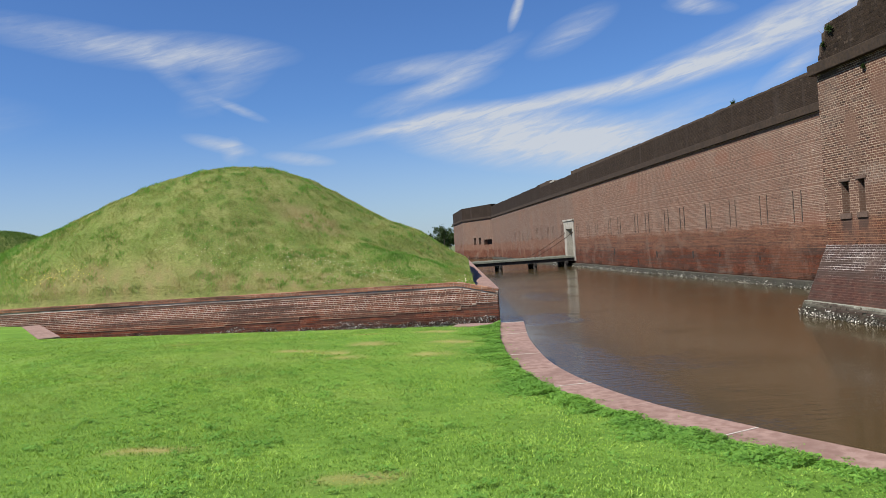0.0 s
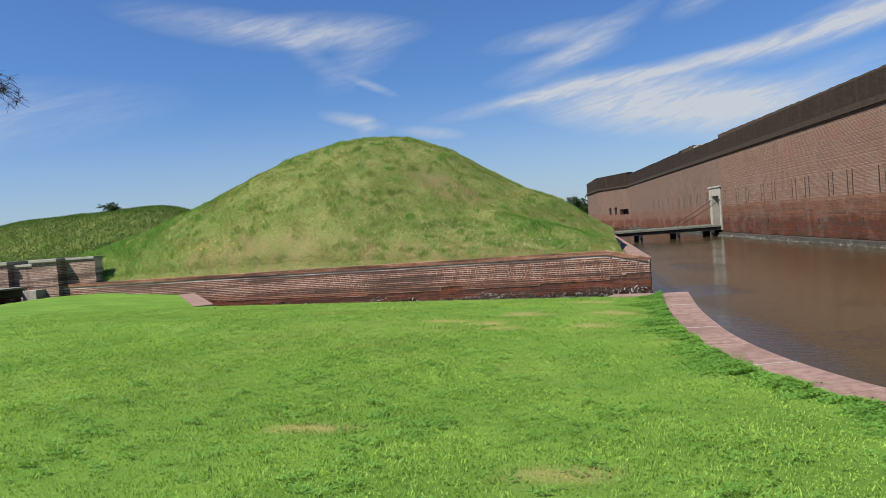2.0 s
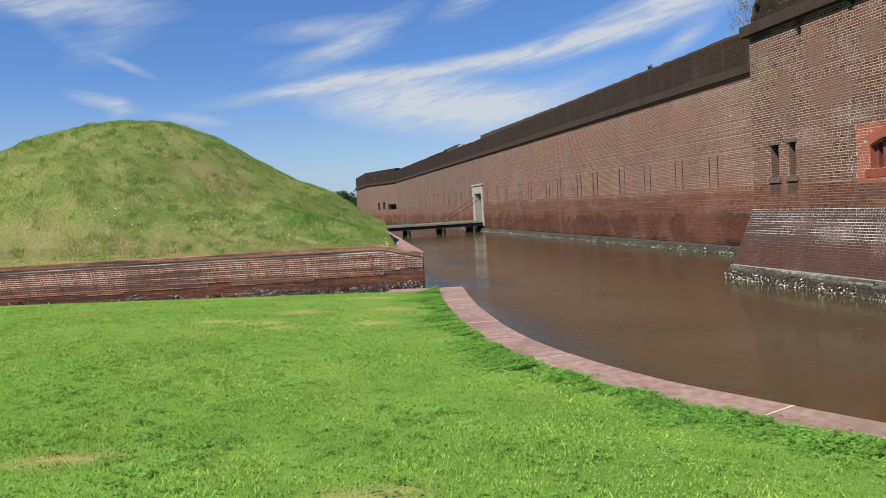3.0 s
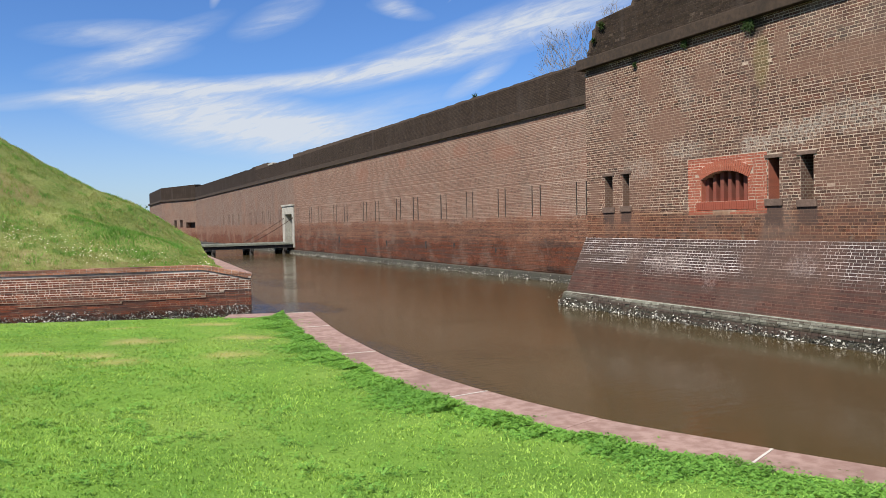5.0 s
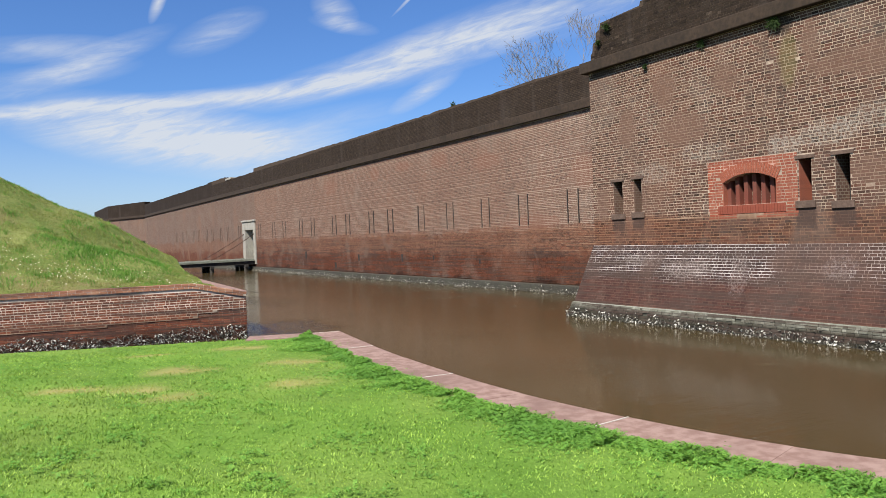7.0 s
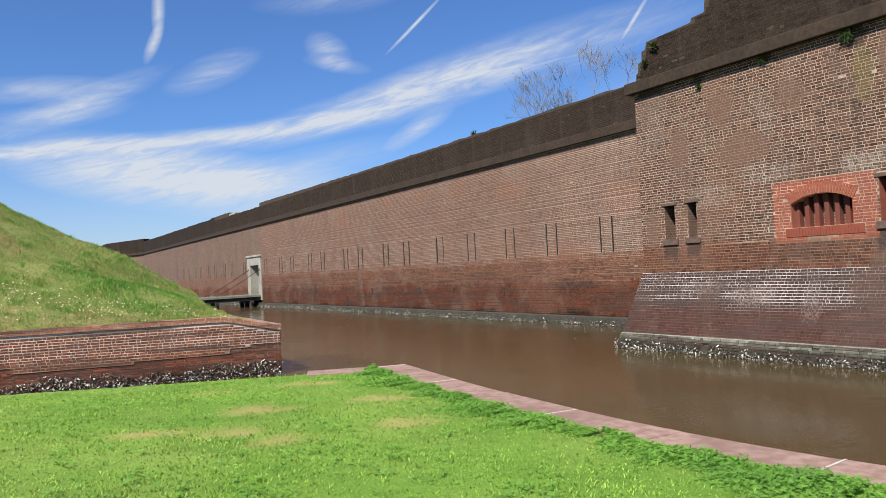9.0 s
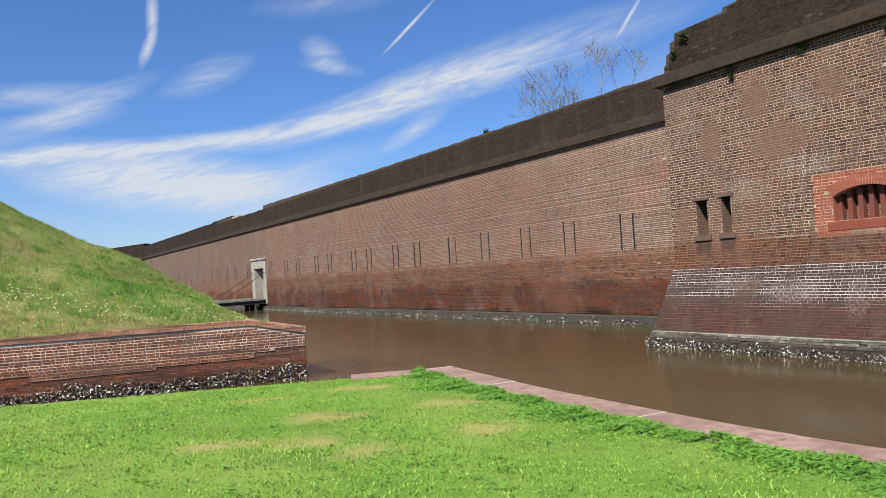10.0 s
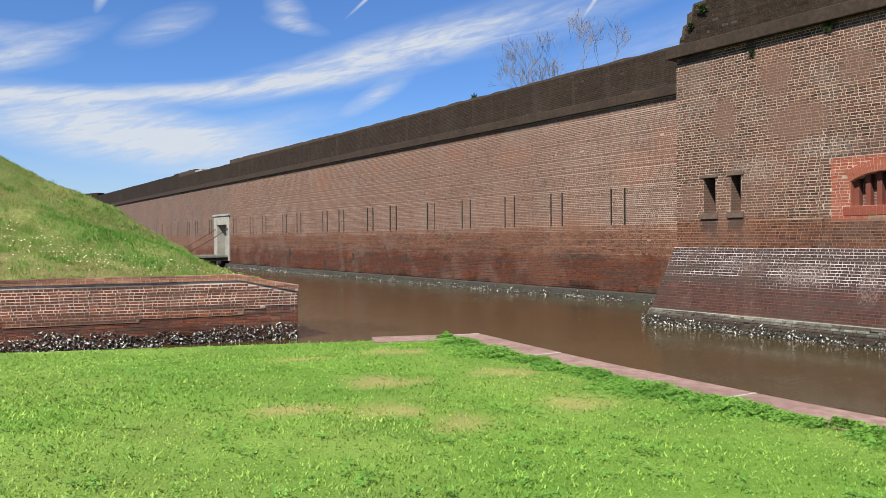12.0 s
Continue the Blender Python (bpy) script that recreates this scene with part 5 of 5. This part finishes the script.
x, y = scatter(620000, -9, 5, 3, 24, lambda x, y: clumpy(x, y) * np.clip(1.4 / (1 + (from_walk(x, y) / 4.5) ** 2), 0.05, 1))
clover("lawn_clover", x, y, lawn_z(x, y), rng.uniform(0.009, 0.019, len(x)), rng.uniform(0.015, 0.035, len(x)) * (1 + 0.6 * clumpy(x, y)), m_clover, "dark green clover leaves spread through the lawn")

# thick fringe of clover along the coping
fx, fy, fz = [], [], []
E2 = np.array([tuple(p) for p in SHORE])
seg = E2[1:] - E2[:-1]
nor = np.stack([-seg[:, 1], seg[:, 0]], 1) / np.linalg.norm(seg, axis=1)[:, None]
k = rng.integers(0, len(seg), 150000)
k = k[E2[k, 1] > 4]
t = rng.random(len(k))
along_s = k * 0.25
bulge = 0.30 + 0.14 * np.sin(along_s * 1.7) + 0.10 * np.sin(along_s * 4.3 + 1) + 0.06 * np.sin(along_s * 9.1)
off = 0.66 + np.abs(rng.normal(0, 1, len(k))) * bulge * 0.75 - 0.10 * rng.random(len(k))
px, py = (E2[k] + seg[k] * t[:, None] + nor[k] * off[:, None]).T
hgt = np.clip(1.1 - (off - 0.6) / (bulge * 2.0), 0.05, 1) * (0.06 + 0.05 * np.sin(along_s * 2.9) ** 2)
good = inside(px, py)
px, py, hgt = px[good], py[good], hgt[good]
clover("bank_clover", px, py, np.maximum(lawn_z(px, py), 0.1), rng.uniform(0.010, 0.022, len(px)), hgt * rng.random(len(px)), m_clover, "thick dark green clover fringe spilling onto the coping")

# rough grass on the mound
na = rng.uniform(0.9, 36, 400000)
nv = rng.uniform(0.42, 17, 400000)
keepm = rng.random(len(na)) < np.clip(1.25 - nv / 15, 0.35, 1)
na, nv = na[keepm], nv[keepm]
gx_, gy_ = mound_xy(na, nv)
gz_ = mound_z(na, nv)
lush = np.clip(1.1 - ((na - 4.3) / 2.6) ** 2 - ((nv - 4.6) / 2.0) ** 2 + 0.5 * ripple(na, nv, 1.3), 0, 1) + np.clip((na - 19) / 5, 0, 0.9)
dd = np.clip(mound_dry(na, nv) * rng.uniform(0.4, 1.4, len(na)) + (rng.random(len(na)) < 0.17 * (1 - np.clip(lush, 0, 1))) * 0.7, 0, 1)
tall = rng.uniform(0.04, 0.09, len(na)) * (1 + 0.7 * lush) * (1 + 0.4 * ripple(na, nv, 1.9))
n_split = lush + 0.3 * ripple(na, nv, 2.7) + 0.25 * ripple(na, nv, 6.1) + rng.normal(0, 0.18, len(na)) > 0.5
m_lush = leaf("lush_mound_grass", [(0.075, 0.19, 0.028), (0.125, 0.28, 0.042), (0.18, 0.35, 0.057), (0.095, 0.23, 0.033)], dry=(0.386, 0.312, 0.149))
for nm, sel, mm, lab in (("mound_grass", ~n_split, m_meadow, "rough olive-green and straw grass on the mound"), ("lush_grass", n_split, m_lush, "taller fresh green grass on the mound's shoulder")):
    tagged(new(nm, blades(nm, np.stack([gx_, gy_, gz_ - 0.02], 1)[sel], tall[sel], rng.uniform(0.009, 0.02, sel.sum()), rng.uniform(0.3, 1.1, sel.sum()), mm, rng, dd[sel])), lab, "grass", kind="stuff")
ta, tv = rng.uniform(1.0, 34, 900), rng.uniform(0.6, 15, 900)
ta, tv = np.repeat(ta, 55) + rng.normal(0, 0.13, 49500), np.clip(np.repeat(tv, 55) + rng.normal(0, 0.13, 49500), 0.45, 14)
tx, ty = mound_xy(ta, tv)
tagged(new("tussock_grass", blades("tussock_grass", np.stack([tx, ty, mound_z(ta, tv) - 0.02], 1), rng.uniform(0.07, 0.19, len(ta)), rng.uniform(0.010, 0.02, len(ta)), rng.uniform(0.2, 0.8, len(ta)), m_lush, rng, np.repeat(rng.choice([0.0, 0.15, 0.6], 900, p=[0.6, 0.2, 0.2]), 55))), "tufts of taller grass standing on the mound", "grass", kind="stuff")
m_ridge = leaf("ridge_grass", [(0.045, 0.098, 0.018), (0.085, 0.165, 0.028), (0.135, 0.22, 0.042), (0.065, 0.13, 0.022)], mottle=0.55)
ra, rv = rng.uniform(30, 66, 190000), rng.uniform(10, 38, 190000)
qx, qy = mound_xy(ra, rv)
tagged(new("ridge_grass", blades("ridge_grass", np.stack([qx, qy, mound_z(ra, rv) - 0.02], 1), rng.uniform(0.1, 0.24, len(ra)), rng.uniform(0.02, 0.045, len(ra)), rng.uniform(0.5, 1.3, len(ra)), m_ridge, rng, np.zeros(len(ra)))), "rough green grass on the far ridge", "grass", kind="stuff")

# small flowers on the foot of the mound
for nm, count, ca, cv, sa, sv, mm, lab in (("white_flowers", 420, 7.4, 2.4, 3.2, 0.8, m_white, "small white flowers scattered on the mound"), ("yellow_flowers", 160, 20.5, 1.1, 1.2, 0.3, m_yellow, "clump of yellow flowers at the mound's foot")):
    fa, fv = rng.normal(ca, sa, count), np.abs(rng.normal(cv, sv, count)) + 0.3
    fa = np.clip(fa, 1.2, 30)
    x, y = mound_xy(fa, fv)
    z = mound_z(fa, fv) + rng.uniform(0.05, 0.12, count)
    r = rng.uniform(0.011, 0.024, count)
    ang = np.arange(5) * 2 * np.pi / 5
    v = np.stack([np.stack([x + r * np.cos(t), y + 0.75 * r * np.sin(t), z + 0.55 * r * np.sin(t)], 1) for t in ang], 1).reshape(-1, 3)
    tagged(new(nm, mesh_of(nm, v, np.arange(count * 5).reshape(-1, 5), mm)), lab, "flowers", kind="stuff")

# ---- pieces of masonry ----
# coping slabs along the lawn
SLAB = 1.72
pts = [Vector((p[0], p[1])) for p in BANK[1:len(SHORE) + 1]]
coping = tagged(new("moat_coping"), "curved pink sandstone coping along the moat's edge", "coping", kind="structure")
acc, run, runs = 0.0, [0], []
for i in range(1, len(pts)):
    acc += (pts[i] - pts[i - 1]).length
    run.append(i)
    if acc >= SLAB or i == len(pts) - 1:
        runs.append(run)
        acc, run = 0.0, [i]


def offset_points(ids, off):
    out = []
    for i in ids:
        t = (pts[min(i + 1, len(pts) - 1)] - pts[max(i - 1, 0)]).normalized()
        out.append(pts[i] + Vector((-t.y, t.x)) * off)
    return out


for k, ids in enumerate(runs):
    lift = 0.004 * math.sin(k * 2.1)
    part("coping_slab", strip("s", offset_points(ids, 0.66), offset_points(ids, -0.08), 0.125 + lift, 0.16, m_coping), m_coping, coping)
    e = offset_points(ids[-1:], 0.655)[0], offset_points(ids[-1:], -0.075)[0]
    d = (e[1] - e[0]).normalized()
    s = Vector((-d.y, d.x)) * 0.012
    bm = strip("j", [e[0] - s, e[0] + s], [e[1] - s, e[1] + s], 0.131 + lift, 0.1, m_joint)
    if k % 2 == 0:
        part("joint", bm, m_joint, coping, "pale mortar joint")
    else:
        bm.free()
for (ax, ay), (bx, by) in zip(FAR, FAR[1:]):
    a, b = Vector((ax, ay)), Vector((bx, by))
    t = (b - a).normalized()
    nrm = Vector((-t.y, t.x))
    count = int((b - a).length / SLAB)
    for k in range(count):
        p, q = a.lerp(b, k / count) + t * 0.004, a.lerp(b, (k + 1) / count) - t * 0.004
        part("coping_slab", strip("s", [p + nrm * 0.6, q + nrm * 0.6], [p - nrm * 0.08, q - nrm * 0.08], (0.12 if (ax > 0 and k < 1) or ax < 0 else 0.03) + 0.003 * math.sin(k), 0.16, m_coping), m_coping, coping)

# bricks of the fort
near_holes = [hh for hh in slit_holes if hh[0] < 88]
for z0, z1, out in ((-0.6, 2.106, 0.009), (2.106, 7.54, 0.0016)):
    under("brickwork", brick_mesh("brickwork", lay(29.0, 88.2, z0, z1, on_curtain, near_holes, seed=2, joint=0.017, uneven=0.018, proud=out, missing=0.001), on_curtain, m_brick_curtain), curtain)["kind"] = "stuff"


def on_para(a, z, d):
    return Vector((CURTAIN + 0.02 + d, a, z))


under("parapet_brickwork", brick_mesh("parapet_brickwork", lay(29.0, 108.0, 7.99, 9.48, on_para, seed=3, proud=0.003, missing=0.006), on_para, m_para), curtain)["kind"] = "stuff"
frame_holes = [PATCH]
for a0, a1, z0, z1 in WIN:
    frame_holes += [(a0, a1, z0, z1), (a0 - 0.1, a1 + 0.1, z1, z1 + 0.1), (a0 - 0.1, a1 + 0.1, z0 - 0.19, z0)]
NEAREST = (22.6, 24.9, 2.3, 4.6)
under("brickwork", brick_mesh("brickwork", lay(6.0, 27.5, 1.46, 7.49, on_bastion, frame_holes + [NEAREST], seed=4, joint=0.017, proud=0.003, missing=0.0008), on_bastion, m_brick), bastion)["kind"] = "stuff"
under("batter_brickwork", brick_mesh("batter_brickwork", lay(6.0, 27.6, -0.46, 1.455, on_batter, seed=5, joint=0.015, proud=0.003), on_batter, m_batter), bastion)["kind"] = "stuff"


under("plinth_brickwork", brick_mesh("plinth_brickwork", lay(6.0, 28.0, -1.1, -0.47, None, seed=31, proud=0.014, missing=0.02), lambda a, z, d: Vector((BASTION - 0.71 + d + 0.23 * (z + 0.47), a - 0.45 * (z + 0.47) * min(max(a - 27.0, 0.0), 1.0), z)), m_slime_brick), bastion)["kind"] = "stuff"


def prof_z(y):
    return float(np.interp(y, [p[0] for p in prof], [p[1] for p in prof]))


def on_para2(a, z, d):
    return Vector((BASTION + 0.02 + d, a, z))


under("parapet_brickwork", brick_mesh("parapet_brickwork", lay(8.0, 27.4, 7.89, 10.2, on_para2, seed=6, proud=0.006, missing=0.01, keep=lambda a, z: z + 0.07 < min(prof_z(a), prof_z(a + 0.2))), on_para2, m_para), bastion)["kind"] = "stuff"
# corner quoins on the flank edge
under("corner_brickwork", brick_mesh("corner_brickwork", lay(BASTION, BASTION + 1.2, 1.46, 7.49, None, seed=7), lambda a, z, d: Vector((a, 27.5 - d, z)), m_brick), bastion)["kind"] = "stuff"
# red brick frame: courses beside the opening, fans of bricks over and under it
red_holes = [(ARCH[0], ARCH[1], 2.57, 3.25), (19.78, 22.06, 2.31, 2.575)]
ARC = math.asin(min(1, half / rad))
outside_arch = lambda a, z: not (math.hypot(a + 0.07 - cy, z + 0.035 - zc) < rad + 0.30 and abs(math.atan2(a + 0.07 - cy, z + 0.035 - zc)) < ARC + 0.01)
under("red_brickwork", brick_mesh("red_brickwork", lay(PATCH[0], PATCH[1], PATCH[2], PATCH[3], on_bastion, red_holes, seed=8, joint=0.016, proud=0.002, keep=outside_arch), on_bastion, m_red), emb)["kind"] = "stuff"
for k in range(25):
    t0 = -0.62 + k * 1.24 / 25
    t1 = t0 + 1.24 / 25 - 0.011
    r0, r1 = rad + 0.004, rad + 0.3
    lim = math.asin(min(1, half / rad)) / 0.62
    q = [(cy + r * math.sin(t * lim), zc + r * math.cos(t * lim)) for r, t in ((r0, t0), (r0, t1), (r1, t1), (r1, t0))]
    bm = bmesh.new()
    f = [bm.verts.new((BASTION - 0.016, y, z)) for y, z in q]
    b = [bm.verts.new((BASTION + 0.35, y, z)) for y, z in q]
    bm.faces.new(f)
    for i in range(4):
        bm.faces.new((f[i], b[i], b[(i + 1) % 4], f[(i + 1) % 4]))
    bmesh.ops.recalc_face_normals(bm, faces=bm.faces)
    part("arch_brick", bm, m_red, emb)
for k in range(26):
    y = PATCH[0] + 0.25 + k * 0.087 + 0.12
    part("sill_brick", box((BASTION - 0.016, y, 2.33), (BASTION + 0.3, y + 0.077, 2.567), 0.004, Matrix.Identity(4)), m_red, emb)
singles = lay(*NEAREST, on_bastion, seed=9, joint=0.017, proud=0.003)
for k, q in enumerate(singles[:300]):
    under("brick", brick_mesh("brick", [q], on_bastion, m_brick_one), bastion)
if len(singles) > 300:
    under("brickwork", brick_mesh("brickwork", singles[300:], on_bastion, m_brick), bastion)["kind"] = "stuff"

# bricks of the outwork
below = lambda a, z: z + 0.068 < front_top(a) - 0.17 and z + 0.068 < front_top(a + 0.2) - 0.17
ledge = lambda a: next((zf for a0, a1, zf in STEPS if a0 <= a < a1), -0.3) - 0.02
upper = lay(0.0, 36.0, -0.45, 0.7, on_front, course=0.078, seed=21, joint=0.019, proud=0.0018, missing=0.0, keep=lambda a, z: below(a, z) and z > ledge(a))
one = [q for q in upper if 1.5 < q[0][0] < 5.3][:300]
rest = [q for q in upper if not 1.5 < q[0][0] < 5.3] + [q for q in upper if 1.5 < q[0][0] < 5.3][300:]
under("brickwork", brick_mesh("brickwork", rest, on_front, m_demi), outwork)["kind"] = "stuff"
for q in one:
    under("brick", brick_mesh("brick", [q], on_front, m_demi_one), outwork)


def on_low(a, z, d):
    return on_front(a, z, d + 0.022)


under("lower_brickwork", brick_mesh("lower_brickwork", lay(0.0, 36.0, -1.05, 0.0, on_low, course=0.078, seed=22, joint=0.016, proud=0.006, missing=0.0), on_low, m_demi), outwork)["kind"] = "stuff"
# cap of two courses that follows the sloped end
cap = []
for row in range(2):
    a = -0.03 + 0.1 * row
    rr = random.Random(row + 40)
    while a < 36:
        ln = rr.choice((0.1, 0.205)) if row else 0.205
        z0, z1 = front_top(a), front_top(a + ln)
        t, b = 0.082 * row, 0.082 * row + 0.07
        dd = -0.034 - 0.004 * rr.random()
        cap.append([(a, z0 - b, dd), (a + ln, z1 - b, dd), (a + ln, z1 - t, dd), (a, z0 - t, dd)])
        a += ln + 0.016
under("cap_bricks", brick_mesh("cap_bricks", cap, on_front, m_cap, back=0.45), outwork, "orange-red brick cap")["kind"] = "stuff"
# end face beside the moat
under("end_brickwork", brick_mesh("end_brickwork", lay(0.02, 1.1, -1.0, 0.42, None, course=0.078, seed=23, joint=0.019, proud=0.002), lambda a, z, d: on_side(a, z, -0.02 + d), m_demi), outwork)["kind"] = "stuff"


def oysters(name, spots, size, parent, label):
    """A crust of tilted shells."""
    r = np.random.default_rng(len(spots))
    n = len(spots)
    p = np.array(spots)
    s = r.uniform(0.5, 1.3, n) * size
    vs = []
    u = r.normal(0, 1, (n, 3))
    u /= np.linalg.norm(u, axis=1)[:, None]
    w = np.cross(u, r.normal(0, 1, (n, 3)))
    w /= np.linalg.norm(w, axis=1)[:, None]
    t = np.cross(u, w)
    for a, b, c in ((-1, 0, 0), (0, -0.5, 0.12), (1, 0, 0), (0, 0.5, 0.12), (0.1, 0, 0.35)):
        vs.append(p + (u * a + w * b + t * c) * s[:, None])
    v = np.stack(vs, 1).reshape(-1, 3)
    o = np.arange(n)[:, None] * 5
    f = np.concatenate([o + np.array([q]) for q in ((0, 1, 4), (1, 2, 4), (2, 3, 4), (3, 0, 4))], 0)
    ob = under(name, mesh_of(name, v, f, m_oyster), parent, label)
    ob["kind"] = "stuff"


r = np.random.default_rng(77)
sp = []
for a in r.uniform(-0.05, 34, 11500):
    rise = r.random()
    z = -1.02 + (0.43 + 0.07 * math.sin(a * 1.3) + 0.05 * math.sin(a * 4.1)) * rise
    if r.random() < 1.0 - 0.5 * rise:
        sp.append(tuple(on_front(a, z, 0.03 - 0.06 * r.random())))
oysters("oyster_crust", sp, 0.045, outwork, "crust of grey-white oyster shells")
sp = [(BASTION - 0.81 - 0.05 * r.random(), a, -1.03 + abs(r.normal(0, 0.12))) for a in r.uniform(6, 28.25, 4200) if r.random() < 0.4 + 0.6 * math.sin(a * 2.7) ** 2]
sp += [(x, 28.27, -1.03 + abs(r.normal(0, 0.2))) for x in r.uniform(15.0, 17, 300)]
oysters("oyster_crust", sp, 0.045, bastion, "crust of grey-white oyster shells")
sp = [(CURTAIN - 0.37 - 0.03 * r.random(), a, -1.02 + abs(r.normal(0, 0.14))) for a in r.uniform(28, 100, 4200) if r.random() < 0.35 + 0.65 * math.sin(a * 1.3) ** 2]
oysters("oyster_crust", sp, 0.045, curtain, "crust of grey-white oyster shells")
